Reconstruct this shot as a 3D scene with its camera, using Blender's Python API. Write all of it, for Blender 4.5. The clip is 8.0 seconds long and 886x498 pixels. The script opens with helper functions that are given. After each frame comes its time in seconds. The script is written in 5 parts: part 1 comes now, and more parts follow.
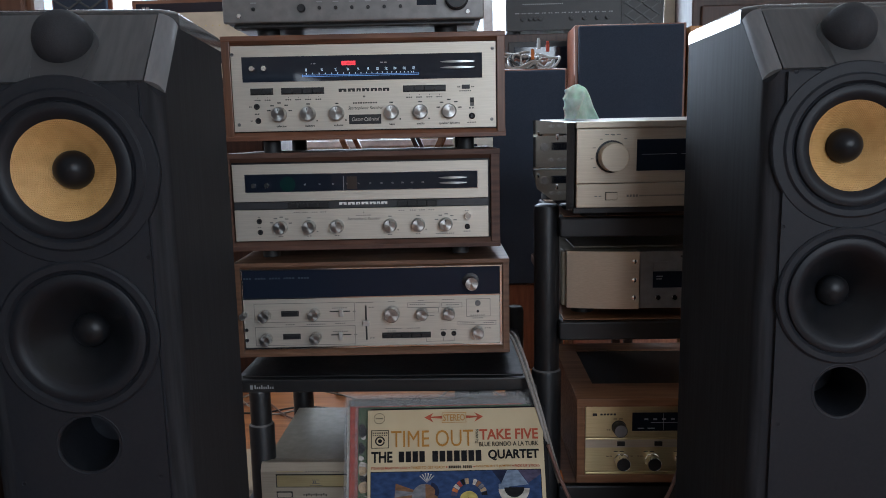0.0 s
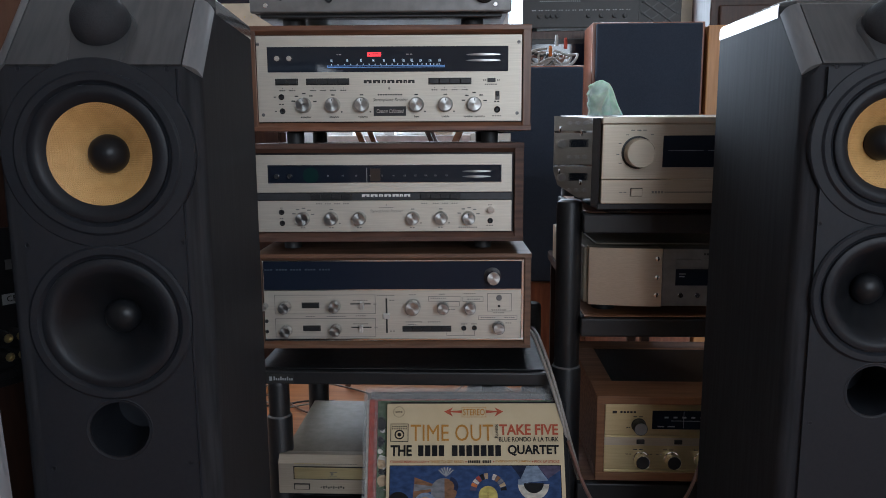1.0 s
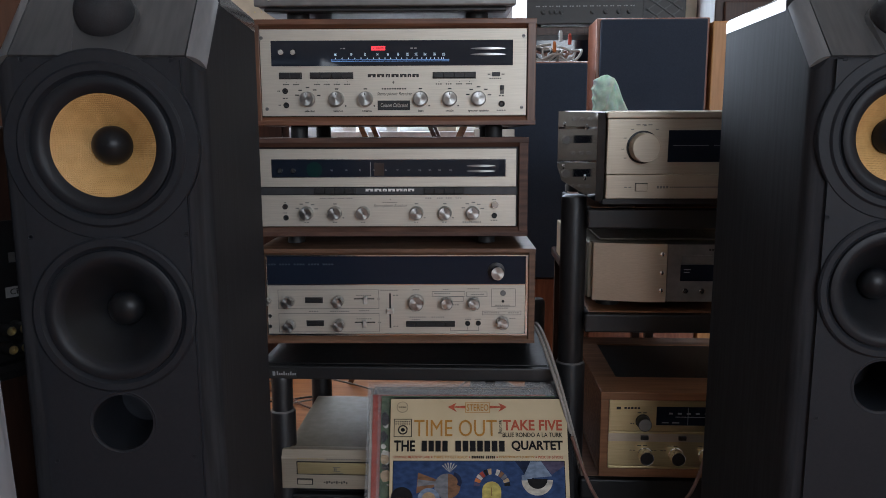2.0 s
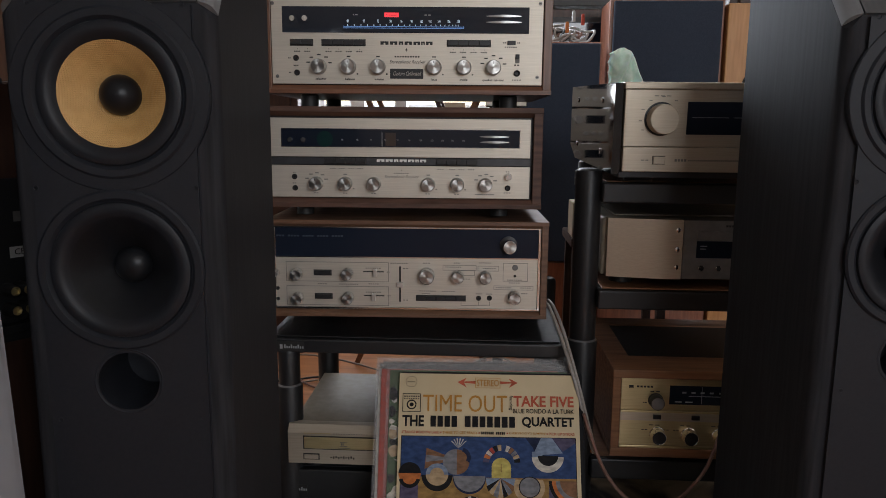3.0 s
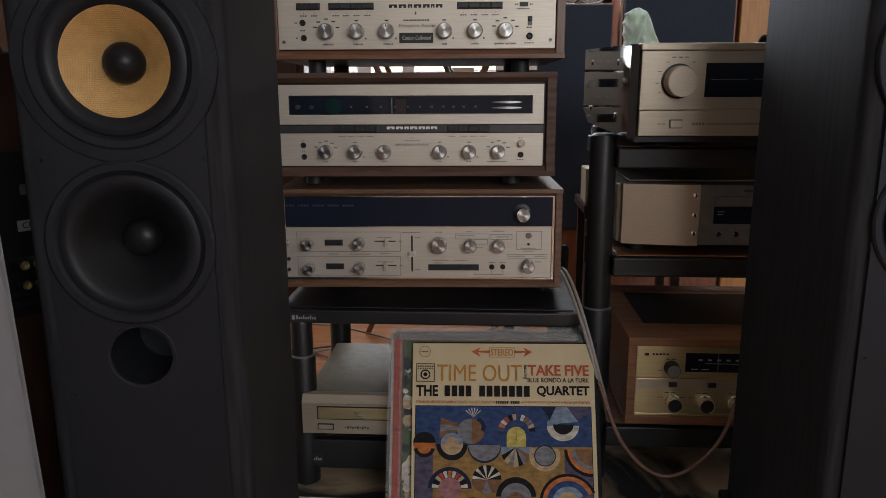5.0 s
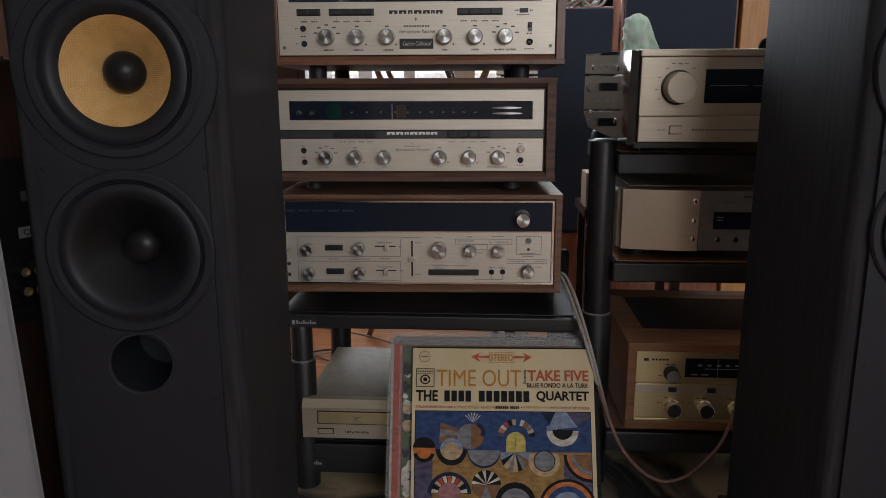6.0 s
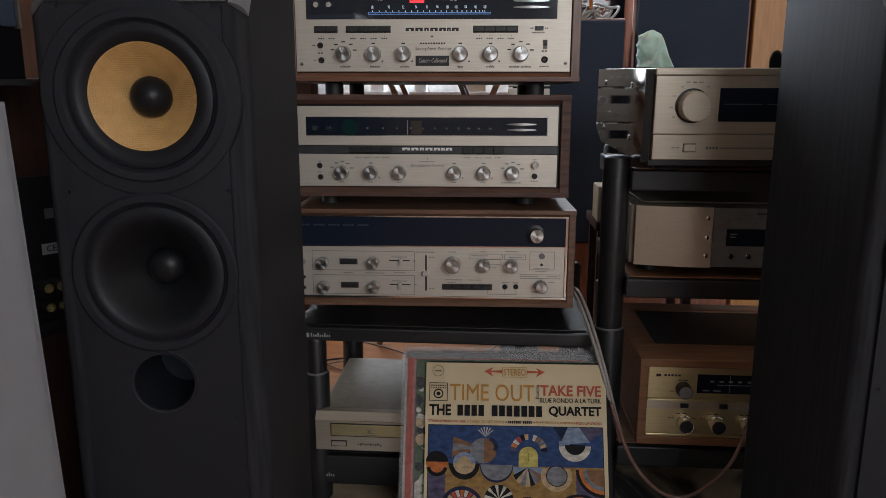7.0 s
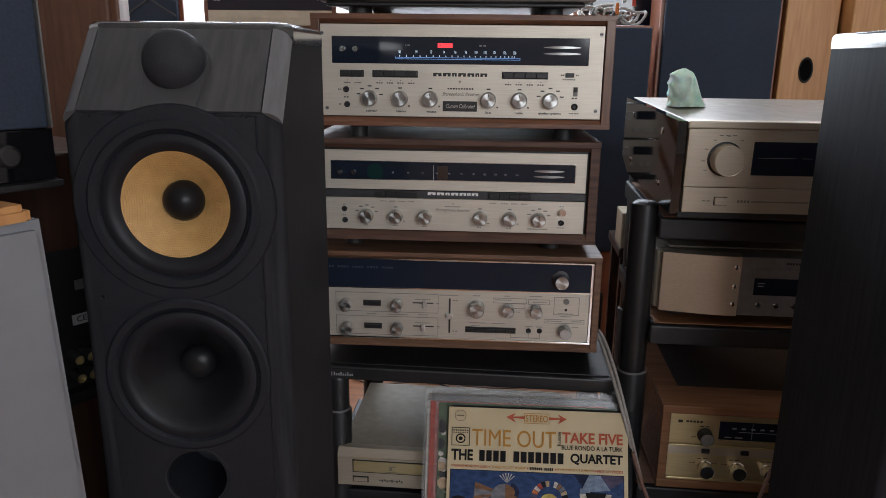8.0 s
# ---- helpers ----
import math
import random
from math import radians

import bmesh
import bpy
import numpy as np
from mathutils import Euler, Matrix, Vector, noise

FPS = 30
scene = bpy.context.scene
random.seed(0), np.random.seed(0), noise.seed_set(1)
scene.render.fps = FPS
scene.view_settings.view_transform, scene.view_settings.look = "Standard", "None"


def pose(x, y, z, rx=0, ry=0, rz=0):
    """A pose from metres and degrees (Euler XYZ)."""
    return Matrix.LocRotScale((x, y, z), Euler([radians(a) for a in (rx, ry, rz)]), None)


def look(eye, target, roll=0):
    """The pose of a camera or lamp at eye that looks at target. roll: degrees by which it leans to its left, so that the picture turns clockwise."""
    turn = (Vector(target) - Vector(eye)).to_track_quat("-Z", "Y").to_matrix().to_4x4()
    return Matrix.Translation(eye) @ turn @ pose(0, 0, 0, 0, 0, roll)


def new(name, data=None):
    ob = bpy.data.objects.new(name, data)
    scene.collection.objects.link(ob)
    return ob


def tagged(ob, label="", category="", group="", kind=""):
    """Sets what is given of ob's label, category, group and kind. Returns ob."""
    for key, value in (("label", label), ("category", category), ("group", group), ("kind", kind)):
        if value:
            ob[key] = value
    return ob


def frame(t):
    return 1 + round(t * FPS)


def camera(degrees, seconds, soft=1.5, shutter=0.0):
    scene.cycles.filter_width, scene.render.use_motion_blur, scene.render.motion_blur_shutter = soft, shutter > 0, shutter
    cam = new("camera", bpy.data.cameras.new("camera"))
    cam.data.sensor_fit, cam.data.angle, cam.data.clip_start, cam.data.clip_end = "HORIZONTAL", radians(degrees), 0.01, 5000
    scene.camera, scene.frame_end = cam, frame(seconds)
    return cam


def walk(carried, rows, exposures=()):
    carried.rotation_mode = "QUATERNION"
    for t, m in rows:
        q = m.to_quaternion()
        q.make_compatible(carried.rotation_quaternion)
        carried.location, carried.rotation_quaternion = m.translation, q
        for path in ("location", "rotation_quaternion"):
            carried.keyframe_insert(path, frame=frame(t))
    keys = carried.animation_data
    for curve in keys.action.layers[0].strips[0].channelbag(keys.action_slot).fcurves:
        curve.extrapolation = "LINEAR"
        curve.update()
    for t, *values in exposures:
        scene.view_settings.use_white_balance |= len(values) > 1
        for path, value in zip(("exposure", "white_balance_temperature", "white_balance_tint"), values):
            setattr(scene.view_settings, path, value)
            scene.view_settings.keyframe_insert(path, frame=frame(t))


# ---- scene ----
cam = camera(62.8, 8.0, soft=0.9)
PATH = [
    (0, (0.062, 0.035, 0.803), (-0.01, 2.011, 0.5), -1.2),
    (0.5, (0.042, 0.036, 0.795), (-0.04, 2.011, 0.49), -0.6),
    (1, (0.029, 0.038, 0.794), (-0.055, 2.013, 0.487), -0.3),
    (1.5, (0.029, 0.038, 0.796), (-0.06, 2.013, 0.488), -0.3),
    (1.7, (0.0285, 0.0386, 0.7946), (-0.0609, 2.0134, 0.4858), -0.28),
    (2.8, (0.0157, 0.0554, 0.757), (-0.0849, 2.0255, 0.4282), 0.36),
    (3, (0.013, 0.059, 0.749), (-0.09, 2.028, 0.416), 0.5),
    (3.5, (0.006, 0.069, 0.74), (-0.102, 2.029, 0.355), 0.1),
    (4, (0.003, 0.076, 0.736), (-0.111, 2.03, 0.322), -0.2),
    (4.5, (0.001, 0.078, 0.739), (-0.12, 2.029, 0.315), -0.3),
    (4.7, (0.0024, 0.0778, 0.7429), (-0.1202, 2.0288, 0.3201), -0.28),
    (5.8, (0.0065, 0.0771, 0.7546), (-0.1209, 2.0281, 0.3352), -0.21),
    (6, (0.007, 0.077, 0.756), (-0.121, 2.028, 0.337), -0.2),
    (6.5, (0.004, 0.078, 0.762), (-0.128, 2.03, 0.345), -0.1),
    (7, (-0.006, 0.071, 0.778), (-0.152, 2.023, 0.368), 0.1),
    (7.5, (-0.022, 0.083, 0.797), (-0.178, 2.035, 0.389), 0.3),
    (7.7, (-0.025, 0.09, 0.827), (-0.195, 2.042, 0.392), 0.45),
    (8, (-0.032, 0.109, 0.918), (-0.209, 2.035, 0.408), 0.7),
]
walk(cam, [(t, look(eye, target, roll)) for t, eye, target, roll in PATH],
     [(0, 0.59, 5500, 8), (1.7, 0.56, 5600, 9), (2.8, 0.43, 6100, 12), (3.5, 0.38, 6350, 13), (6.5, 0.39, 6180, 12), (7.5, 0.49, 6000, 11), (8, 0.62, 6000, 11)])


# ---- world and lights ----
world = bpy.data.worlds.new("world")
scene.world = world
world.use_nodes = True
wn = world.node_tree
sky = wn.nodes.new("ShaderNodeTexSky")
sky.sky_type = "NISHITA"
sky.sun_disc = False
sky.sun_elevation = radians(38)
sky.sun_rotation = radians(15)
wn.nodes["Background"].inputs["Strength"].default_value = 0.15
wn.links.new(sky.outputs["Color"], wn.nodes["Background"].inputs["Color"])


def window_light(name, m, w, h, power, col):
    li = bpy.data.lights.new(name, "AREA")
    li.shape, li.size, li.size_y, li.energy, li.color = "RECTANGLE", w, h, power, col
    ob = new(name, li)
    ob.matrix_world = m
    return ob


BACK_Y, FRONT_Y, WEST_X, EAST_X, CEIL = 3.3, -2.6, -2.3, 2.6, 2.6
window_light("window_light_back", look((-0.2, BACK_Y + 0.12, 1.45), (-0.2, 0, 1.25)), 3.6, 1.3, 102, (0.93, 0.97, 1.0))
window_light("window_light_front", look((1.62, FRONT_Y - 0.12, 1.6), (1.1, 1, 1.3)), 1.8, 1.25, 45, (1.0, 0.975, 0.94))


# ---- materials ----
def mat(name, col, rough=0.5, metal=0.0, col2=None, scale=30.0, stretch=(1, 1, 1), bump=0.0, bscale=None, spec=0.5,
        coat=0.0, detail=6.0, emit=None, power=0.0, mix=1.0, contrast=(0.35, 0.65), var=0.0, aniso=0.0):
    """A surface with two scales of variation: a stretched grain and broad wear."""
    m = bpy.data.materials.new(name)
    m.use_nodes = True
    nt = m.node_tree
    b = nt.nodes["Principled BSDF"]
    L = nt.links.new
    tc = nt.nodes.new("ShaderNodeTexCoord")
    mp = nt.nodes.new("ShaderNodeMapping")
    mp.inputs["Scale"].default_value = stretch
    L(tc.outputs["Object"], mp.inputs["Vector"])
    n1 = nt.nodes.new("ShaderNodeTexNoise")
    n1.inputs["Scale"].default_value = scale
    n1.inputs["Detail"].default_value = detail
    L(mp.outputs["Vector"], n1.inputs["Vector"])
    ramp = nt.nodes.new("ShaderNodeMapRange")
    ramp.inputs["From Min"].default_value, ramp.inputs["From Max"].default_value = contrast
    L(n1.outputs["Fac"], ramp.inputs["Value"])
    mx = nt.nodes.new("ShaderNodeMix")
    mx.data_type = "RGBA"
    c2 = col2 or tuple(c * 0.8 for c in col)
    mx.inputs["A"].default_value = (*col, 1)
    mx.inputs["B"].default_value = (*c2, 1)
    L(ramp.outputs["Result"], mx.inputs["Factor"])
    n2 = nt.nodes.new("ShaderNodeTexNoise")
    n2.inputs["Scale"].default_value = 5.0
    n2.inputs["Detail"].default_value = 3.0
    L(tc.outputs["Object"], n2.inputs["Vector"])
    hs = nt.nodes.new("ShaderNodeHueSaturation")
    vr = nt.nodes.new("ShaderNodeMapRange")
    vr.inputs["To Min"].default_value, vr.inputs["To Max"].default_value = 0.86, 1.14
    L(n2.outputs["Fac"], vr.inputs["Value"])
    L(vr.outputs["Result"], hs.inputs["Value"])
    L(mx.outputs["Result"], hs.inputs["Color"])
    L(hs.outputs["Color"], b.inputs["Base Color"])
    rr = nt.nodes.new("ShaderNodeMapRange")
    rr.inputs["To Min"].default_value, rr.inputs["To Max"].default_value = max(rough - 0.08, 0.02), min(rough + 0.08, 1)
    L(n1.outputs["Fac"], rr.inputs["Value"])
    L(rr.outputs["Result"], b.inputs["Roughness"])
    b.inputs["Metallic"].default_value = metal
    b.inputs["Specular IOR Level"].default_value = spec
    b.inputs["Coat Weight"].default_value = coat
    b.inputs["Coat Roughness"].default_value = 0.15
    if aniso:
        b.inputs["Anisotropic"].default_value = aniso
    if bump:
        bp = nt.nodes.new("ShaderNodeBump")
        bp.inputs["Strength"].default_value = bump
        bp.inputs["Distance"].default_value = 0.002
        L(n1.outputs["Fac"], bp.inputs["Height"])
        L(bp.outputs["Normal"], b.inputs["Normal"])
    if emit:
        b.inputs["Emission Color"].default_value = (*emit, 1)
        b.inputs["Emission Strength"].default_value = power
    return m


def plain(name, col, rough=0.5, metal=0.0, emit=None, power=0.0, spec=0.5, alpha=1.0, trans=0.0):
    m = bpy.data.materials.new(name)
    m.use_nodes = True
    b = m.node_tree.nodes["Principled BSDF"]
    b.inputs["Base Color"].default_value = (*col, 1)
    b.inputs["Roughness"].default_value, b.inputs["Metallic"].default_value = rough, metal
    b.inputs["Specular IOR Level"].default_value = spec
    b.inputs["Transmission Weight"].default_value = trans
    if emit:
        b.inputs["Emission Color"].default_value = (*emit, 1)
        b.inputs["Emission Strength"].default_value = power
    return m


WALNUT = mat("walnut_veneer", (0.19, 0.082, 0.042), 0.42, col2=(0.095, 0.038, 0.019), scale=9, stretch=(1, 12, 14), bump=0.08, coat=0.1)
WALNUT_DARK = mat("dark_walnut_veneer", (0.10, 0.046, 0.028), 0.6, col2=(0.05, 0.022, 0.013), scale=9, stretch=(1, 12, 14), bump=0.08)
WALNUT_MID = mat("oiled_walnut_veneer", (0.165, 0.085, 0.047), 0.45, col2=(0.10, 0.05, 0.027), scale=8, stretch=(1, 10, 16), bump=0.06)
WALNUT_V = mat("walnut_veneer_upright", (0.16, 0.072, 0.036), 0.42, col2=(0.08, 0.034, 0.018), scale=9, stretch=(14, 12, 1), bump=0.08, coat=0.1)
TEAK = mat("teak_veneer", (0.25, 0.115, 0.050), 0.5, col2=(0.165, 0.072, 0.030), scale=8, stretch=(1, 10, 16), bump=0.06)
OAK = mat("honey_oak_veneer", (0.52, 0.265, 0.095), 0.45, col2=(0.42, 0.20, 0.066), scale=7, stretch=(12, 12, 1), bump=0.05)
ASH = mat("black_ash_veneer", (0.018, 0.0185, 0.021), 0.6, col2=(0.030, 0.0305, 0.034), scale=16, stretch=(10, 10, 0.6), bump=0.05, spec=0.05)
# Black ash again, its colour lightened because the slope catches light from above.
SLOPE_LIT = mat("black_ash_slope_lit", (0.040, 0.040, 0.042), 0.42, col2=(0.062, 0.061, 0.062), scale=11, stretch=(14, 2, 1.2), bump=0.05)
BAFFLE = mat("matt_black_baffle", (0.0105, 0.0120, 0.0160), 0.55, col2=(0.0135, 0.0152, 0.0195), scale=220, bump=0.05, spec=0.25)
SILVER = mat("brushed_silver_aluminium", (0.60, 0.555, 0.475), 0.50, 0.68, col2=(0.53, 0.49, 0.42), scale=20, stretch=(1, 30, 60), bump=0.02)
CHAMP = mat("champagne_aluminium", (0.54, 0.475, 0.375), 0.42, 0.72, col2=(0.48, 0.42, 0.33), scale=20, stretch=(1, 30, 60), bump=0.02)
TOPMETAL = mat("champagne_cover_paint", (0.28, 0.245, 0.19), 0.55, 0.2, col2=(0.24, 0.21, 0.16), scale=60, bump=0.03, spec=0.3)
LIDMETAL = mat("dark_champagne_lid", (0.22, 0.19, 0.15), 0.32, 0.4, col2=(0.19, 0.165, 0.13), scale=40, bump=0.02)
GLOSSASH = mat("lacquered_black_edge", (0.03, 0.03, 0.031), 0.22, col2=(0.04, 0.04, 0.041), scale=16, stretch=(10, 10, 0.6), coat=0.8)
EDGE = mat("satin_grey_moulding", (0.115, 0.115, 0.118), 0.34, col2=(0.135, 0.134, 0.135), scale=30, stretch=(10, 2, 1))
BRASS = mat("gold_anodised_aluminium", (0.60, 0.50, 0.28), 0.36, 0.8, col2=(0.52, 0.43, 0.23), scale=20, stretch=(1, 30, 60), bump=0.02)
GREY_METAL = mat("grey_painted_metal", (0.20, 0.195, 0.19), 0.4, 0.4, scale=60, bump=0.02)


def spun(name, col, rough):
    """Lathe-turned metal with fine rings, which throws fan-shaped glints."""
    m = plain(name, col, rough, 1.0)
    nt = m.node_tree
    b = nt.nodes["Principled BSDF"]
    b.inputs["Anisotropic"].default_value = 0.85
    tg = nt.nodes.new("ShaderNodeTangent")
    tg.direction_type, tg.axis = "RADIAL", "Y"
    nt.links.new(tg.outputs["Tangent"], b.inputs["Tangent"])
    return m


SPUN = spun("spun_aluminium", (0.43, 0.425, 0.41), 0.33)
ACRYLIC = plain("clear_acrylic", (0.93, 0.93, 0.90), 0.12, trans=0.85)
CHROME = plain("bright_chrome", (0.82, 0.81, 0.79), 0.16, 1.0)
KNOB = mat("turned_aluminium", (0.46, 0.455, 0.44), 0.32, 0.95, scale=60, bump=0.02)
DIAL = plain("black_dial_glass", (0.010, 0.014, 0.024), 0.08, 0.0, spec=0.5)
DIAL_DULL = plain("dull_black_glass", (0.012, 0.017, 0.030), 0.22, 0.0, spec=0.22)
BLACK = mat("satin_black_paint", (0.012, 0.012, 0.013), 0.45, scale=90, bump=0.05)
RUBBER = plain("black_rubber", (0.012, 0.012, 0.012), 0.55)
INK = plain("black_ink", (0.015, 0.014, 0.013), 0.6)
GREYINK = plain("grey_ink", (0.16, 0.155, 0.14), 0.6)
WHITE = mat("white_paint", (0.78, 0.78, 0.77), 0.5, scale=40)
WALL = mat("wall_paint", (0.66, 0.64, 0.60), 0.75, scale=120, bump=0.08)
CEILING = mat("ceiling_paint", (0.72, 0.71, 0.68), 0.8, scale=120, bump=0.05)
FLOORWOOD = mat("orange_parquet", (0.45, 0.18, 0.058), 0.32, col2=(0.28, 0.10, 0.032), scale=4, stretch=(1, 12, 1), bump=0.04, coat=0.3)


# ---- mesh helpers ----
def box(x0, x1, y0, y1, z0, z1, r=0.0, seg=2, bm=None):
    own = bm is None
    bm = bmesh.new() if own else bm
    g = bmesh.ops.create_cube(bm, size=1.0)
    bmesh.ops.scale(bm, vec=(x1 - x0, y1 - y0, z1 - z0), verts=g["verts"])
    bmesh.ops.translate(bm, vec=((x0 + x1) / 2, (y0 + y1) / 2, (z0 + z1) / 2), verts=g["verts"])
    if r > 0:
        es = list({e for v in g["verts"] for e in v.link_edges})
        bmesh.ops.bevel(bm, geom=es, offset=r, segments=seg, affect="EDGES", profile=0.5)
    return bm


def lathe(profile, n=32, axis="-y", at=(0, 0, 0), bm=None, closed=False, cap=True):
    """Revolves (radius, height) pairs; height runs along the axis."""
    bm = bm or bmesh.new()
    rings = []
    for r, h in profile:
        ring = []
        for k in range(n):
            a = 2 * math.pi * k / n
            u, v = r * math.cos(a), r * math.sin(a)
            p = {"-y": (u, -h, v), "z": (u, v, h), "x": (h, u, v), "y": (u, h, -v)}[axis]
            ring.append(bm.verts.new((p[0] + at[0], p[1] + at[1], p[2] + at[2])))
        rings.append(ring)
    for a, b in zip(rings, rings[1:]):
        for k in range(n):
            bm.faces.new((a[k], a[(k + 1) % n], b[(k + 1) % n], b[k]))
    if cap and profile[-1][0] > 1e-6:
        bm.faces.new(rings[-1])
    if closed and profile[0][0] > 1e-6:
        bm.faces.new(rings[0][::-1])
    return bm


def tube(points, r, name, material, parent=None, label="", smooth=True):
    cu = bpy.data.curves.new(name, "CURVE")
    cu.dimensions, cu.bevel_depth, cu.bevel_resolution, cu.resolution_u = "3D", r, 3, 8
    sp = cu.splines.new("NURBS" if smooth else "POLY")
    sp.points.add(len(points) - 1)
    for p, q in zip(sp.points, points):
        p.co = (*q, 1)
    if smooth:
        sp.use_endpoint_u, sp.order_u = True, 3
    cu.materials.append(material)
    ob = new(name, cu)
    ob.parent = parent
    if label:
        ob["label"] = label
    return ob


def part(name, bm, material, parent=None, label="", smooth=False, angle=35):
    me = bpy.data.meshes.new(name)
    bmesh.ops.recalc_face_normals(bm, faces=bm.faces)
    if smooth:
        for f in bm.faces:
            f.smooth = True
        for e in bm.edges:
            if len(e.link_faces) == 2 and e.calc_face_angle(0) > radians(angle):
                e.smooth = False
    bm.to_mesh(me)
    bm.free()
    me.materials.append(material)
    ob = new(name, me)
    ob.parent = parent
    if label:
        ob["label"] = label
    return ob


def thing(name, m, label, category, group=""):
    ob = new(name)
    ob.empty_display_size = 0.05
    ob.matrix_world = m
    return tagged(ob, label, category, group)


def text(body, size, x, z, y, material, parent, name="lettering", label="", align="CENTER", stretch=1.0, bold=0.0, turn=0.0):
    cu = bpy.data.curves.new(name, "FONT")
    cu.body, cu.size, cu.align_x, cu.align_y, cu.extrude = body, size, align, "CENTER", 0.0002
    cu.offset = bold
    cu.resolution_u = 3
    cu.materials.append(material)
    ob = new(name, cu)
    ob.parent = parent
    ob.matrix_basis = pose(x, y, z, 90, 0, 0) @ pose(0, 0, 0, 0, 0, turn) @ Matrix.Diagonal((stretch, 1, 1, 1))
    if label:
        ob["label"] = label
    return ob


def structure(ob, label, category):
    return tagged(ob, label, category, kind="structure")


# ---- room ----
structure(part("floor", box(WEST_X - 0.1, EAST_X + 0.1, FRONT_Y - 0.1, BACK_Y + 0.1, -0.1, 0.0), FLOORWOOD), "orange-brown varnished wooden parquet floor", "floor")
structure(part("ceiling", box(WEST_X - 0.1, EAST_X + 0.1, FRONT_Y - 0.1, BACK_Y + 0.1, CEIL, CEIL + 0.1), CEILING), "plain off-white painted ceiling", "ceiling")


def wall_with_window(name, y0, y1, wx0, wx1, wz0, wz1, label):
    bm = box(WEST_X, wx0, y0, y1, 0, CEIL)
    box(wx1, EAST_X, y0, y1, 0, CEIL, bm=bm)
    box(wx0, wx1, y0, y1, 0, wz0, bm=bm)
    box(wx0, wx1, y0, y1, wz1, CEIL, bm=bm)
    return structure(part(name, bm, WALL), label, "wall")


wall_with_window("wall_north", BACK_Y, BACK_Y + 0.1, -2.0, 1.6, 0.80, 2.1, "pale plaster wall with a wide window")
wall_with_window("wall_south", FRONT_Y - 0.1, FRONT_Y, 0.72, 2.52, 0.98, 2.22, "pale plaster wall with a window")
structure(part("wall_west", box(WEST_X - 0.1, WEST_X, FRONT_Y - 0.1, BACK_Y + 0.1, 0, CEIL), WALL), "pale painted plaster wall", "wall")
structure(part("wall_east", box(EAST_X, EAST_X + 0.1, FRONT_Y - 0.1, BACK_Y + 0.1, 0, CEIL), WALL), "pale painted plaster wall", "wall")



# ---- more materials ----
KEVLAR = mat("woven_yellow_cone", (0.56, 0.34, 0.125), 0.42, col2=(0.47, 0.28, 0.095), scale=60, bump=0.05)
CONE = mat("black_paper_cone", (0.0075, 0.0082, 0.0098), 0.36, col2=(0.0095, 0.0102, 0.012), scale=60, bump=0.03, spec=0.22)
POD = mat("fine_black_mesh", (0.026, 0.027, 0.031), 0.72, scale=700, bump=0.2, spec=0.3)
MOUNT = plain("dark_grey_moulding", (0.045, 0.045, 0.047), 0.42)
SURROUND = plain("rubber_surround", (0.010, 0.0112, 0.0145), 0.48, spec=0.25)
DARKHOLE = plain("unlit_inside", (0.003, 0.003, 0.003), 0.9, spec=0.05)
SIDEGLOSS = plain("polished_side_panel", (0.010, 0.010, 0.011), 0.05, spec=0.55)
GLOSSBLACK = plain("polished_black_panel", (0.006, 0.006, 0.007), 0.06)
SCALE_LIT = plain("lit_scale_figures", (0.5, 0.6, 0.7), 0.5, emit=(0.65, 0.82, 1.0), power=0.36)
SCALE_BLUE = plain("lit_scale_line", (0.1, 0.2, 0.4), 0.5, emit=(0.16, 0.34, 0.75), power=0.4)
SCALE_DIM = plain("dim_scale_figures", (0.28, 0.29, 0.30), 0.5)
RED_LIT = plain("lit_red_lamp", (0.5, 0.02, 0.02), 0.4, emit=(1.0, 0.045, 0.06), power=0.85)
RED_DARK = plain("dark_red_print", (0.12, 0.01, 0.01), 0.5)
CLEARCAP = mat("satin_silver_knob_cap", (0.70, 0.69, 0.66), 0.32, 0.7, scale=40)
CREAM = mat("cream_card", (0.56, 0.46, 0.29), 0.6, col2=(0.47, 0.37, 0.22), scale=7, contrast=(0.4, 0.75), spec=0.2)
BLACKCARD = plain("black_card", (0.010, 0.010, 0.011), 0.7, spec=0.15)
CABLE_GREY = mat("clear_grey_cable", (0.30, 0.27, 0.24), 0.4, scale=200)
CABLE_BROWN = mat("pinkish_copper_cable", (0.20, 0.11, 0.085), 0.4, scale=200)
MESH = mat("black_perforated_metal", (0.018, 0.017, 0.016), 0.55, col2=(0.003, 0.003, 0.003), scale=420, contrast=(0.45, 0.55), detail=1)
GRILLE = mat("black_grille_cloth", (0.028, 0.037, 0.056), 0.85, col2=(0.036, 0.046, 0.067), scale=300, bump=0.1, spec=0.2)
MINT = mat("mint_microfibre", (0.74, 0.92, 0.82), 0.95, col2=(0.64, 0.86, 0.73), scale=160, bump=0.35, spec=0.1)
MINT.node_tree.nodes["Principled BSDF"].inputs["Subsurface Weight"].default_value = 0.35
MINT.node_tree.nodes["Principled BSDF"].inputs["Subsurface Scale"].default_value = 0.01
GREYPANEL = mat("light_grey_painted_panel", (0.205, 0.213, 0.230), 0.5, col2=(0.195, 0.203, 0.219), scale=30)


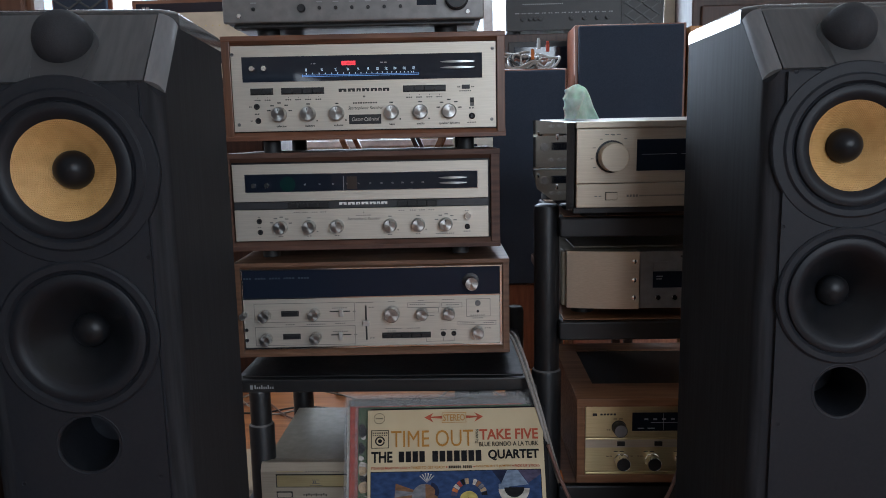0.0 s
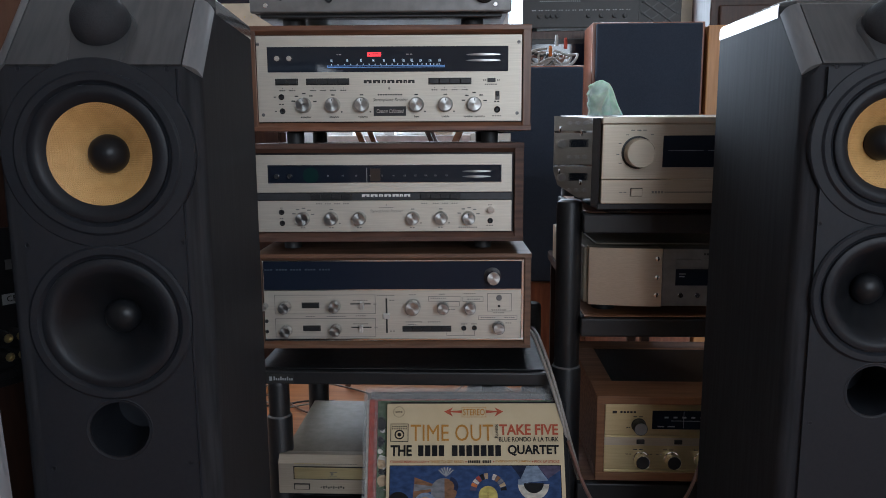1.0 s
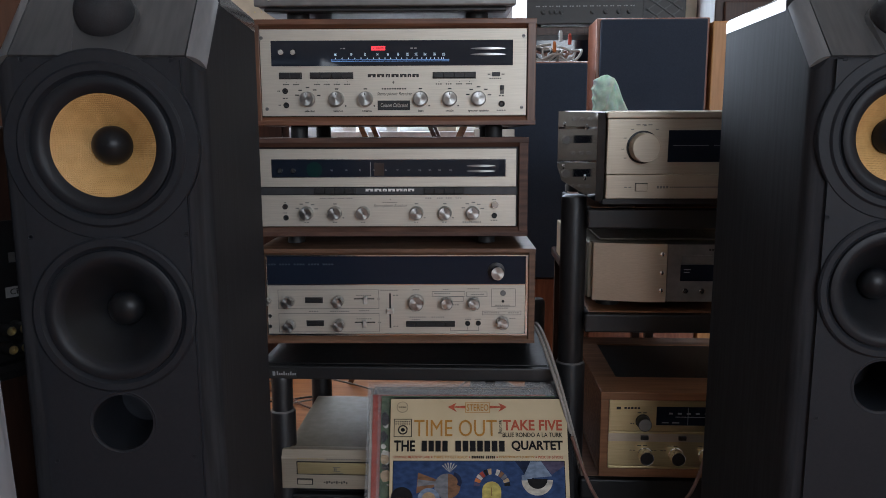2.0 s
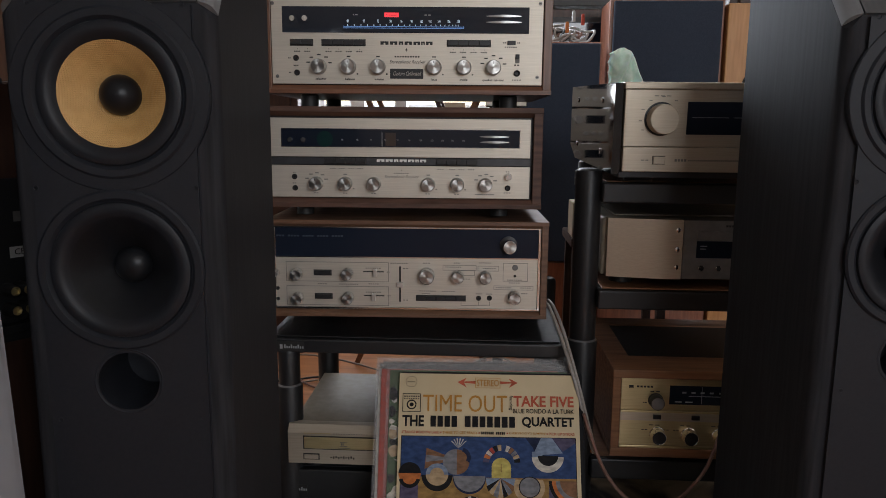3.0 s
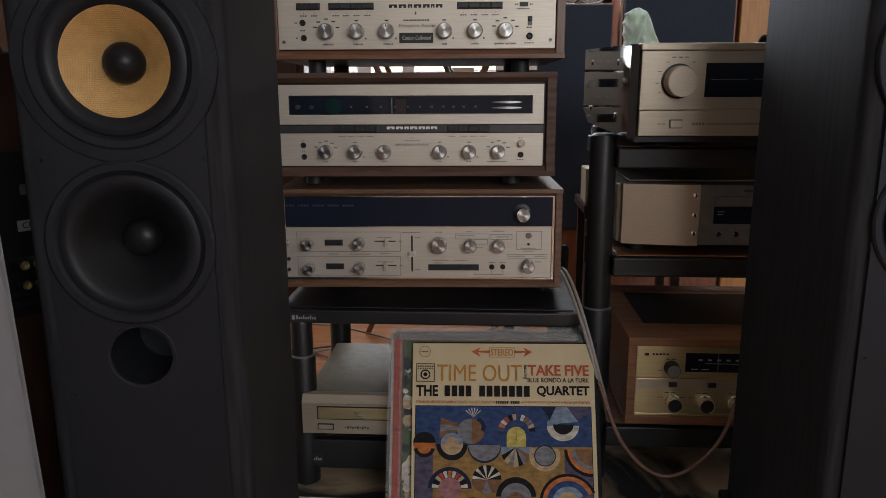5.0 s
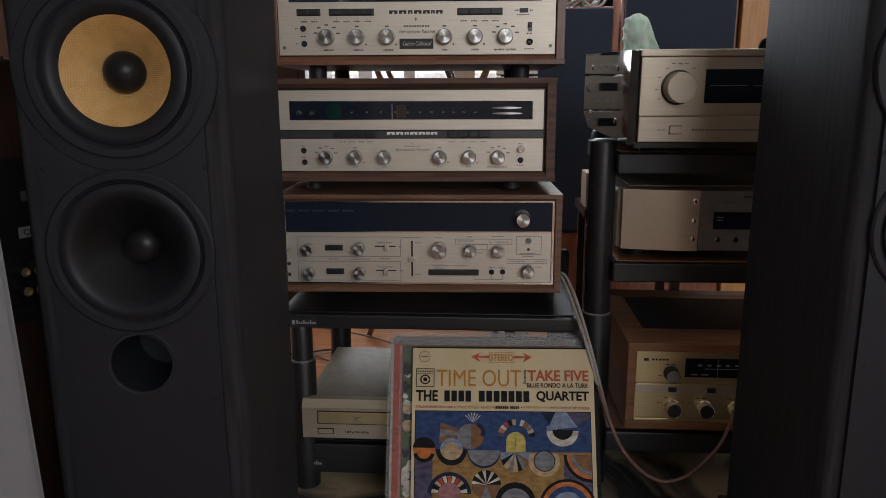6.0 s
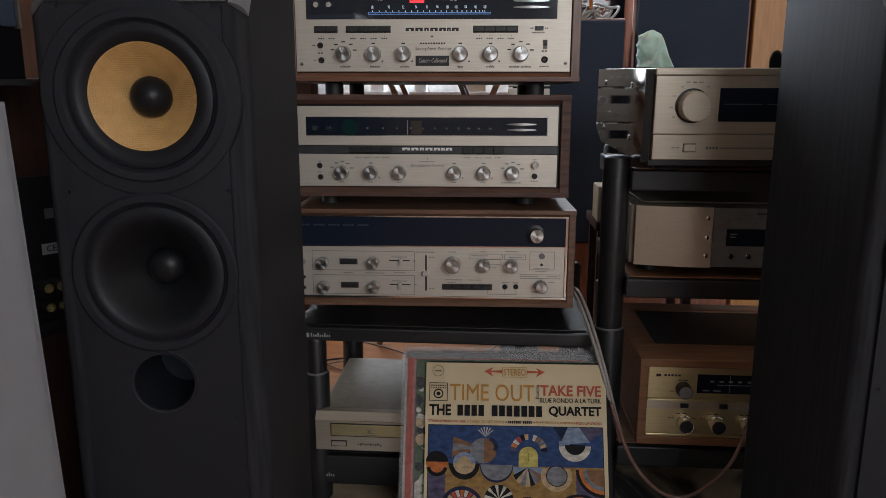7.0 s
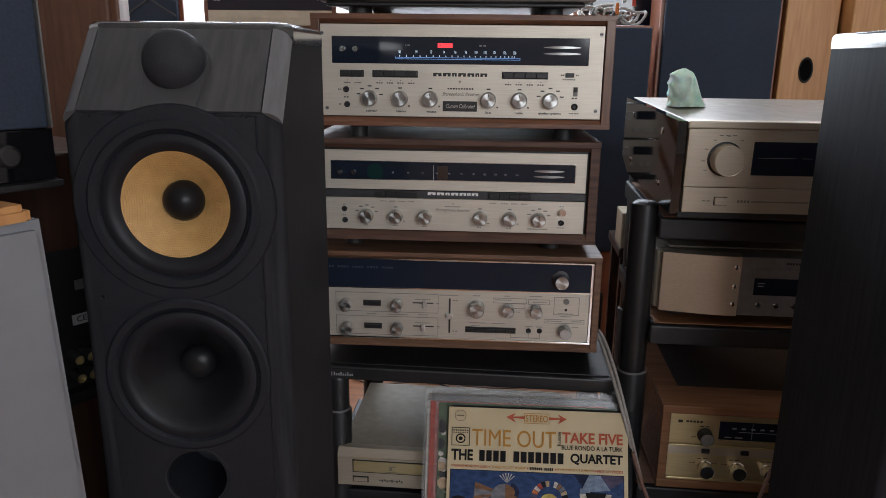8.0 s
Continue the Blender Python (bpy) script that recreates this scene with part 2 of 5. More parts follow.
def weave(m):
    """Adds the cross weave of a cone as fine relief."""
    nt = m.node_tree
    tc = nt.nodes.new("ShaderNodeTexCoord")
    hs = []
    for d in ("X", "Z"):
        w = nt.nodes.new("ShaderNodeTexWave")
        w.bands_direction = d
        w.inputs["Scale"].default_value = 165.0
        nt.links.new(tc.outputs["Object"], w.inputs["Vector"])
        hs.append(w)
    mu = nt.nodes.new("ShaderNodeMath")
    mu.operation = "MULTIPLY"
    nt.links.new(hs[0].outputs["Fac"], mu.inputs[0])
    nt.links.new(hs[1].outputs["Fac"], mu.inputs[1])
    bp = nt.nodes.new("ShaderNodeBump")
    bp.inputs["Strength"].default_value, bp.inputs["Distance"].default_value = 0.5, 0.001
    nt.links.new(mu.outputs[0], bp.inputs["Height"])
    nt.links.new(bp.outputs["Normal"], nt.nodes["Principled BSDF"].inputs["Normal"])


weave(KEVLAR)


# ---- loudspeakers in front ----
def prism(profile, x0, x1):
    """Extrudes a (y, z) outline along x."""
    bm = bmesh.new()
    a = [bm.verts.new((x0, y, z)) for y, z in profile]
    b = [bm.verts.new((x1, y, z)) for y, z in profile]
    n = len(profile)
    bm.faces.new(a)
    bm.faces.new(b[::-1])
    for k in range(n):
        bm.faces.new((a[k], b[k], b[(k + 1) % n], a[(k + 1) % n]))
    bmesh.ops.recalc_face_normals(bm, faces=bm.faces)
    return bm


def carve(ob, cutter):
    """Cuts the closed mesh cutter out of ob for good."""
    me = bpy.data.meshes.new("cutter")
    bmesh.ops.recalc_face_normals(cutter, faces=cutter.faces)
    cutter.to_mesh(me)
    cutter.free()
    tool = new("cutter", me)
    tool.parent = ob.parent
    md = ob.modifiers.new("cut", "BOOLEAN")
    md.object, md.operation, md.solver = tool, "DIFFERENCE", "EXACT"
    bpy.context.view_layer.update()
    got = bpy.data.meshes.new_from_object(ob.evaluated_get(bpy.context.evaluated_depsgraph_get()))
    ob.modifiers.clear()
    ob.data = got
    bpy.data.objects.remove(tool)
    return ob


def driver_holes():
    bm = bmesh.new()
    for z, r, d in ((MID_Z, 0.0700, 0.046), (WOOF_Z, 0.0700, 0.046), (PORT_Z, 0.0310, 0.085)):
        lathe([(r, 0.01), (r, -d)], 56, at=(0, 0, SP_BASE + z), bm=bm, closed=True)
    return bm


MID_Z, WOOF_Z, PORT_Z = 0.685, 0.509, 0.391
SP_W, SP_D, SP_H, SP_KNEE, SP_SLOPE, SP_BASE = 0.206, 0.303, 0.851, 0.772, 0.072, 0.09


def driver(sp, name, z, cone_mat, label, cap_r, cap_h, sheen, deep=1.0):
    d = part(name, lathe([(0.083, -0.002), (0.083, 0.003), (0.0805, 0.0048), (0.074, 0.0045), (0.0715, 0.002), (0.070, 0.0005)], 64, at=(0, 0, z), cap=False), BAFFLE, sp, label, smooth=True)
    part("surround", lathe([(0.0705, 0.0), (0.0690, 0.0042), (0.0640, 0.0060), (0.0585, 0.0048), (0.0545, 0.0010), (0.0522, -0.0012)], 64, at=(0, 0, z), cap=False), SURROUND, d, "black rubber surround", smooth=True)
    part("cone", lathe([(0.0525, -0.0010)] + [(r, -0.001 - deep * h) for r, h in ((0.0495, 0.0024), (0.046, 0.0054), (0.042, 0.0090), (0.038, 0.0127), (0.0335, 0.0168), (0.029, 0.0210), (0.023, 0.0262), (0.017, 0.0310))], 64, at=(0, 0, z)), cone_mat, d, label, smooth=True)
    back = -0.001 - deep * 0.0285
    prof = [(cap_r * 0.98, back - 0.004), (cap_r, back + 0.003)]
    for k in range(1, 9):
        a = k / 8 * math.pi / 2
        prof.append((cap_r * math.cos(a), back + 0.003 + cap_h * math.sin(a)))
    part("dust_cap", lathe(prof, 40, at=(0, 0, z)), sheen, d, "rounded black centre cap", smooth=True)
    return d


def floor_speaker(m, label, lift):
    sp = thing("floor_speaker", m, label, "loudspeaker", "pair of floor speakers")
    hw = SP_W / 2
    part("plinth", box(-hw - 0.012, hw + 0.012, -0.012, SP_D + 0.012, -lift, SP_BASE, 0.004), BLACK, sp, "black plinth")
    body = prism([(0.004, SP_BASE), (0.004, SP_KNEE + SP_BASE), (0.004 + SP_SLOPE, SP_H + SP_BASE), (SP_D, SP_H + SP_BASE), (SP_D, SP_BASE)], -hw, hw)
    # cut the corners of the slope for the mouldings
    dy, dz = SP_SLOPE, SP_H - SP_KNEE
    ln = math.hypot(dy, dz)
    ny, nz = -dz / ln, dy / ln
    for s in (-1, 1):
        bmesh.ops.bisect_plane(body, geom=body.verts[:] + body.edges[:] + body.faces[:], plane_co=(s * (hw - 0.0155), 0.004, SP_KNEE + SP_BASE), plane_no=(s * 0.7071, ny * 0.7071, nz * 0.7071), clear_outer=True)
        bmesh.ops.holes_fill(body, edges=[e for e in body.edges if e.is_boundary], sides=0)
    bmesh.ops.recalc_face_normals(body, faces=body.faces)
    edges = [e for e in body.edges if not all(abs(v.co.z - SP_BASE) < 1e-4 for v in e.verts)]
    front = [e for e in edges if all(v.co.y < 0.006 for v in e.verts) and abs(e.verts[0].co.x - e.verts[1].co.x) < 1e-4]
    bmesh.ops.bevel(body, geom=front, offset=0.0175, segments=5, affect="EDGES", profile=0.58)
    top = [e for e in body.edges if all(abs(v.co.z - SP_H - SP_BASE) < 2e-3 for v in e.verts) and e.is_manifold and e.calc_face_angle(0) > 0.5]
    bmesh.ops.bevel(body, geom=top, offset=0.008, segments=4, affect="EDGES", profile=0.5)
    carve(part("cabinet", body, ASH, sp, "black-stained ash veneer cabinet", smooth=True, angle=28), driver_holes())
    # front baffle, a little proud and inset from the rounded edges
    baf = prism([(-0.001, SP_BASE), (-0.001, SP_KNEE + SP_BASE - 0.002), (0.008, SP_KNEE + SP_BASE - 0.002), (0.008, SP_BASE)], -hw + 0.0165, hw - 0.0165)
    bmesh.ops.bevel(baf, geom=[e for e in baf.edges if abs(e.verts[0].co.x - e.verts[1].co.x) < 1e-4 and abs(e.verts[0].co.y - e.verts[1].co.y) < 1e-4 and e.verts[0].co.y < 0], offset=0.006, segments=3, affect="EDGES")
    carve(part("baffle", baf, BAFFLE, sp, "matt black front baffle", smooth=True), driver_holes())
    # sloped panel over the baffle
    p0, p1 = (0.004, SP_KNEE + SP_BASE + 0.001), (0.004 + dy * 0.97, SP_BASE + SP_KNEE + dz * 0.97)
    off = 0.0022
    pan = prism([(p0[0] + ny * off, p0[1] + nz * off), (p1[0] + ny * off, p1[1] + nz * off), (p1[0] - ny * 0.004, p1[1] - nz * 0.004), (p0[0] - ny * 0.004, p0[1] - nz * 0.004)], -hw + 0.0178, hw - 0.0178)
    part("sloped_panel", pan, SLOPE_LIT, sp, "black ash sloped top panel, colour lightened for light from above")
    for s in (-1, 1):
        bm = bmesh.new()
        r, steps = 0.0172, 10
        ends = []
        for q in (0.004, 0.985):
            y0, z0 = 0.004 + dy * q, SP_KNEE + SP_BASE + dz * q
            ring = []
            for k in range(steps + 1):
                g = k / steps
                swell = 0.19 * math.sin(math.pi * g)
                x = hw - r + 0.0008 + r * (g + swell) * 0.97
                h = 0.0026 - r + r * (1 - g + swell)
                ring.append(bm.verts.new((s * x, y0 + ny * h, z0 + nz * h)))
            h = 0.0026 - r
            ring.append(bm.verts.new((s * (hw - r + 0.0008), y0 + ny * h, z0 + nz * h)))
            ends.append(ring)
        n = steps + 2
        for k in range(n):
            bm.faces.new((ends[0][k], ends[0][(k + 1) % n], ends[1][(k + 1) % n], ends[1][k]))
        bm.faces.new(ends[0])
        bm.faces.new(ends[1])
        part("corner_moulding", bm, EDGE, sp, "rounded satin black corner moulding", smooth=True)
    top_z = SP_H + SP_BASE + 0.0065
    cap = box(-hw - 0.0006, hw + 0.0006, 0.0035 + dy, SP_D + 0.0006, SP_H + SP_BASE - 0.014, top_z)
    for s in (-1, 1):
        bmesh.ops.bisect_plane(cap, geom=cap.verts[:] + cap.edges[:] + cap.faces[:], plane_co=(s * (hw - 0.015), 0.0035 + dy, top_z), plane_no=(s * 0.7071, -0.7071, 0), clear_outer=True)
        bmesh.ops.holes_fill(cap, edges=[e for e in cap.edges if e.is_boundary], sides=0)
    bmesh.ops.bevel(cap, geom=[e for e in cap.edges if all(v.co.z > top_z - 1e-4 for v in e.verts)], offset=0.0075, segments=4, affect="EDGES", profile=0.5)
    part("top_cap", cap, GLOSSASH, sp, "lacquered top with rounded edges", smooth=True)
    zc = SP_BASE
    part("driver_collar", lathe([(0.0965, -0.012), (0.0960, 0.0006), (0.0945, 0.0020), (0.0830, 0.0024)], 72, at=(0, 0, zc + MID_Z), cap=False), BAFFLE, sp, "matt black collar arching into the slope", smooth=True)
    driver(sp, "midrange_driver", zc + MID_Z, KEVLAR, "woven yellow cone driver", 0.0205, 0.019, CONE)
    driver(sp, "woofer", zc + WOOF_Z, CONE, "glossy black cone woofer", 0.0190, 0.013, CONE, 1.2)
    port = part("port", lathe([(0.0352, 0.0012), (0.0343, 0.0015), (0.0318, 0.0006), (0.0303, -0.008), (0.0298, -0.080)], 40, at=(0, 0, zc + PORT_Z)), BAFFLE, sp, "round black bass port", smooth=True)
    # tweeter pod on its moulded tongue
    tongue = bmesh.new()
    rows = []
    centre, reach = 0.54, 0.034
    fs = [centre * k / 6 for k in range(7)] + [centre + reach / ln * math.sin(math.pi / 2 * k / 7) for k in range(1, 8)]
    for f in fs:
        w = 0.0265 + 0.0075 * f / centre if f <= centre else max(0.003, math.sqrt(max(0.0, reach ** 2 - ((f - centre) * ln) ** 2)))
        y = 0.002 + dy * f
        z = SP_KNEE + zc - 0.004 + dz * f
        h = 0.004 + 0.010 * min(f, centre)
        rows.append([tongue.verts.new((sx * w * k, y + ny * h * (1 if k < 1 else 0) - 0.001, z + nz * h * (1 if k < 1 else 0))) for sx, k in ((-1, 1), (-1, 0.90), (1, 0.90), (1, 1))])
    for a, b in zip(rows, rows[1:]):
        for k in range(3):
            tongue.faces.new((a[k], a[k + 1], b[k + 1], b[k]))
    tongue.faces.new(rows[-1])
    tw = part("tweeter", tongue, MOUNT, sp, "dark grey moulded tweeter mount", smooth=True)
    pod = bmesh.new()
    bmesh.ops.create_uvsphere(pod, u_segments=40, v_segments=24, radius=1)
    for v in pod.verts:
        x, y, z = v.co
        s = 1.0 if y < 0 else 1.5
        v.co = (x * 0.0292, y * 0.027 * s + 0.030, z * 0.0300 + SP_KNEE + zc + 0.047)
    part("tweeter_cover", pod, POD, tw, "rounded black mesh cover", smooth=True)
    for x, z in ((-0.072, 0.79), (0.072, 0.79), (-0.078, 0.613), (0.078, 0.613), (0.072, 0.37), (-0.072, 0.37)):
        part("grille_socket", lathe([(0.0030, 0.0011), (0.0025, 0.0014), (0.0016, 0.0010)], 14, at=(x, 0, zc + z - 0.02)), BAFFLE, sp)
    return sp


floor_speaker(pose(-0.351, 0.766, 0.0026, 0, 0, 6.8), "black ash floor speaker with a yellow cone beside the stack", 0.0026)
floor_speaker(pose(0.5075, 0.892, 0.009, 0, 0, 0.2), "black ash floor speaker with yellow cone before the rack", 0.009)


# ---- hi-fi fronts ----
class Face:
    """Places front-panel details: u, v run over a drawing of the panel, v downwards."""

    def __init__(self, u0, u1, v0, v1, x0, x1, z1, z0, y):
        self.k = (u0, u1, v0, v1, x0, x1, z1, z0)
        self.y = y

    def x(self, u):
        u0, u1, v0, v1, x0, x1, z1, z0 = self.k
        return x0 + (u - u0) / (u1 - u0) * (x1 - x0)

    def z(self, v):
        u0, u1, v0, v1, x0, x1, z1, z0 = self.k
        return z1 + (v - v0) / (v1 - v0) * (z0 - z1)

    def s(self, d):
        return d * (self.k[5] - self.k[4]) / (self.k[1] - self.k[0])

    def slab(self, u0, v0, u1, v1, proud=0.001, sunk=0.002, r=0.0, bm=None):
        return box(self.x(u0), self.x(u1), self.y - proud, self.y + sunk, self.z(v1), self.z(v0), r, bm=bm)

    def bars(self, rects, name, material, parent, proud=0.0004, label=""):
        bm = bmesh.new()
        for u0, v0, u1, v1 in rects:
            self.slab(u0, v0, u1, v1, proud, 0.0002, bm=bm)
        return tagged(part(name, bm, material, parent, label), kind="stuff")

    def label_row(self, centres, v, w, h=5):
        """Small unreadable lettering as short dashes."""
        out = []
        for c in centres:
            n = max(2, int(w / 9))
            for k in range(n):
                u = c - w / 2 + w * k / n
                out.append((u, v - h / 2, u + w / n * 0.68, v + h / 2))
        return out

    def knob(self, u, v, r, parent, material, length=0.018, cap=None, name="knob", label="", skirt=True, n=40, line=None):
        R = self.s(r)
        at = (self.x(u), self.y, self.z(v))
        prof = [(R * 1.06, 0.0), (R * 1.06, 0.002), (R * 0.99, 0.003)] if skirt else [(R, 0)]
        prof += [(R * 0.97, length - 0.0008), (R * 0.94, length), (R * 0.91, length - 0.0002)]
        prof += [(R * 0.90, length - 0.0007), (R * 0.05, length - 0.0007)]
        k = part(name, lathe(prof, n, at=at), material, parent, label, smooth=True, angle=25)
        if material is ACRYLIC:
            part("spindle", lathe([(R * 0.5, 0.0), (R * 0.5, length - 0.002)], 20, at=at), SPUN, k, smooth=True)
        if cap:
            part("knob_cap", lathe([(R * 0.90, length - 0.0006), (R * 0.885, length + 0.0001), (R * 0.03, length + 0.0003)], 28, at=at), cap, k, smooth=True)
        if line:
            part("pointer_line", box(at[0] - 0.0006, at[0] + 0.0006, self.y - length - 0.0002, self.y - length + 0.001, at[2] + R * 0.35, at[2] + R * 0.8), line, k)
        return k

    def jack(self, u, v, r, parent):
        R = self.s(r)
        j = part("headphone_jack", lathe([(R * 1.05, 0), (R * 1.05, 0.0018), (R * 0.8, 0.0028), (R * 0.6, 0.0022), (R * 0.5, 0.0006)], 20, at=(self.x(u), self.y, self.z(v))), BLACK, parent, "black socket ring", smooth=True)
        return j

    def disc(self, u, v, r, h, material, parent, name, label=""):
        R = self.s(r)
        return part(name, lathe([(R, 0), (R, h * 0.7), (R * 0.85, h), (R * 0.02, h)], 28, at=(self.x(u), self.y, self.z(v))), material, parent, label, smooth=True)


def wood_case(t, w, h, d, th, material, front_r=0.002):
    """A veneered sleeve open at the front: top, bottom and two sides, mitred look."""
    hw = w / 2
    lip = 0.007
    part("case_top", prism([(0.0006, h), (0, h - 0.0012), (0, h - th * 0.55), (lip, h - th), (d, h - th), (d, h)], -hw, hw), material, t, "veneered wooden top")
    part("case_bottom", prism([(0, 0.0006), (0, th * 0.5), (lip, th), (d, th), (d, 0), (0.001, 0)], -hw, hw), material, t)
    for s in (-1, 1):
        x0, x1 = (-hw, -hw + th) if s < 0 else (hw - th, hw)
        part("case_side", box(x0 + (0.0005 if s < 0 else 0), x1 - (0 if s < 0 else 0.0005), 0.0006, d - 0.001, th * 0.5, h - th * 0.5, 0.001), WALNUT_V if material is WALNUT else material, t)
    part("case_back", box(-hw + th, hw - th, d - 0.02, d - 0.01, th, h - th), BLACK, t)


def feet(t, w, d, h, r=0.016, inset=0.05):
    for sx in (-1, 1):
        for y in (inset, d - inset):
            part("foot", lathe([(r, -h), (r, -0.002), (r * 0.9, 0.0)], 20, "z", (sx * (w / 2 - inset), y, 0)), RUBBER, t, smooth=True)


BRAND_U = [(0, 22), (26, 46), (50, 62), (66, 86), (90, 108), (111, 121), (124, 142)]


def brand_bars(f, u0, u1, v0, v1):
    k = (u1 - u0) / 142
    out = []
    for a, b in BRAND_U:
        out.append((u0 + a * k, v0, u0 + b * k, v0 + (v1 - v0) * 0.45))
        out.append((u0 + a * k, v0 + (v1 - v0) * 0.45, u0 + a * k + (b - a) * k * 0.4, v1))
        out.append((u0 + b * k - (b - a) * k * 0.38, v0 + (v1 - v0) * 0.45, u0 + b * k, v1))
    return out


def gyro_wheel(f, u0, u1, v, parent):
    """The lens-shaped edge of a tuning wheel in its slot."""
    bm = bmesh.new()
    n = 20
    top, bot = [], []
    for k in range(n + 1):
        q = k / n
        u = u0 + (u1 - u0) * q
        hgt = 4.2 * math.sin(math.pi * q) ** 0.6 + 0.5
        top.append(bm.verts.new((f.x(u), f.y - 0.0008 - 0.003 * math.sin(math.pi * q), f.z(v - hgt))))
        bot.append(bm.verts.new((f.x(u), f.y - 0.0008 - 0.003 * math.sin(math.pi * q), f.z(v + hgt))))
    for k in range(n):
        bm.faces.new((top[k], top[k + 1], bot[k + 1], bot[k]))
    g = bmesh.ops.extrude_face_region(bm, geom=list(bm.faces))
    bmesh.ops.translate(bm, vec=(0, 0.004, 0), verts=[v_ for v_ in g["geom"] if isinstance(v_, bmesh.types.BMVert)])
    return part("tuning_wheel", bm, WHEEL, parent, "bright metal tuning wheel", smooth=True)


WHEEL = mat("worn_wheel_metal", (0.42, 0.42, 0.42), 0.35, 0.9, scale=80)
SCALE_FIGURES = ["88", "90", "92", "94", "96", "98", "100", "102", "104", "106", "108"]


def knob_ticks(f, u, v, r, angles):
    out = []
    for a in angles:
        du, dv = math.sin(radians(a)), -math.cos(radians(a))
        out.append((u + du * r - 8, v + dv * r - 2.5, u + du * r + 8, v + dv * r + 2.5))
    return out


def script(f, body, u0, u1, v, tall, material, parent):
    """Slanted lettering stretched between two places on a front panel."""
    ob = text(body, 1.0, 0, 0, 0, material, parent, "script_lettering")
    ob.data.shear, ob.data.extrude, ob.data.align_x = 0.35, 0.02, "CENTER"
    bpy.context.view_layer.update()
    wide = ob.dimensions.x
    k = f.s(u1 - u0) / wide
    h = f.s(tall)
    ob.matrix_basis = pose(f.x((u0 + u1) / 2), f.y - 0.0003, f.z(v), 90, 0, 0) @ Matrix.Diagonal((k, h, 0.01, 1))
    return ob


def receiver_a():
    t = thing("stereo_receiver", pose(-0.120, 1.348, 0.804, 0, 0, 2), "silver-faced receiver with a lit dial in a walnut case", "receiver")
    wood_case(t, 0.502, 0.183, 0.36, 0.0150, WALNUT)
    feet(t, 0.46, 0.36, 0.022)
    part("chassis_shadow_gap", box(-0.236, 0.236, 0.010, 0.016, 0.0145, 0.1655), BLACK, t, "black gap round the faceplate")
    part("faceplate", box(-0.2355, 0.2345, 0.0035, 0.0095, 0.0165, 0.1665, 0.0007), SILVER, t, "brushed silver faceplate")
    f = Face(36, 1199, 156, 533, -0.238, 0.235, 0.167, 0.016, 0.0035)
    for u, v in ((50, 194), (1183, 190), (64, 500), (1178, 497)):
        s = f.disc(u, v, 7.5, 0.0012, GREY_METAL, t, "screw")
        part("slot", box(f.x(u) - 0.0022, f.x(u) + 0.0022, f.y - 0.0016, f.y - 0.001, f.z(v) - 0.0005, f.z(v) + 0.0005), INK, s)
    w = part("dial_window", f.slab(90, 206, 1138, 315, 0.0012, 0.003, 0.0004), DIAL, t, "black glass dial window")
    g = Face(36, 1199, 156, 533, -0.238, 0.235, 0.167, 0.016, f.y - 0.0012)
    for u in (135, 188):
        g.disc(u, 257, 13, 0.006, CHROME, t, "push_button", "small chrome push button")
    for u, s in zip((370, 439, 499, 552, 598, 641, 682, 719, 757, 798, 838), SCALE_FIGURES):
        text(s, 0.0070, g.x(u), g.z(267), g.y - 0.0004, SCALE_LIT, w, "scale_figure", stretch=0.5)
    dots = []
    for k in range(22):
        q = k / 21
        u = 370 + 468 * (1 - (1 - q) ** 1.28)
        dots.append((u - 1.3, 280, u + 1.3, 286))
    g.bars(dots, "scale_marks", SCALE_LIT, w)
    g.bars([(352, 288, 862, 290), (352, 294, 862, 296), (352, 286, 354, 296), (860, 286, 862, 296)], "scale_line", SCALE_BLUE, w)
    g.bars([(526, 231, 586, 249)], "stereo_lamp", RED_LIT, w, label="glowing red stereo lamp")
    g.bars([(533, 238, 539, 242), (545, 236, 580, 238), (545, 241, 580, 243)], "lamp_lettering", RED_DARK, w, 0.0007)
    g.bars([(393, 238, 397, 242), (402, 238, 412, 242), (695, 238, 706, 242), (711, 238, 722, 242)], "legend", SCALE_DIM, w)
    for v in (243, 268):
        gyro_wheel(g, 955, 1105, v, t)
    for u0, u1, n in ((124, 218, 2), (259, 442, 4), (793, 975, 4)):
        slot = part("button_slot", f.slab(u0 - 3, 342, u1 + 3, 371, 0.0006, 0.001), INK, t, "black button slot")
        for k in range(n):
            a, b = u0 + (u1 - u0) * k / n, u0 + (u1 - u0) * (k + 1) / n
            part("button", f.slab(a + 1, 346, b - 1, 367, 0.0045, 0.0, 0.0006), BLACK, slot)
    rects = brand_bars(f, 508, 730, 350, 364)
    rects += [(613, 384, 624, 387), (617, 379, 620, 392)]
    rects += [(568 + k * 11, 411, 568 + k * 11 + 7.5, 417) for k in range(10)]
    rects += f.label_row((152, 196, 287, 330, 374, 419, 818, 861, 906, 950), 394, 28)
    rects += [(u - 1.5, 382, u + 1.5, 385) for u in (152, 196, 287, 330, 374, 419, 818, 861, 906, 950)]
    rects += f.label_row((1036, 1097), 353, 14) + f.label_row((1064,), 371, 54, 4) + f.label_row((118,), 422, 12) + f.label_row((147,), 454, 24) + f.label_row((120,), 484, 10) + f.label_row((1091,), 446, 26) + f.label_row((1091,), 509, 42, 4)
    for u in (244, 990):
        rects += knob_ticks(f, u, 457, 50, (-70, -40, 0, 38, 72))
    for u in (371, 497, 737, 864):
        rects += knob_ticks(f, u, 457, 43, (0,))
        rects += [(u + 34, 485, u + 41, 491)]
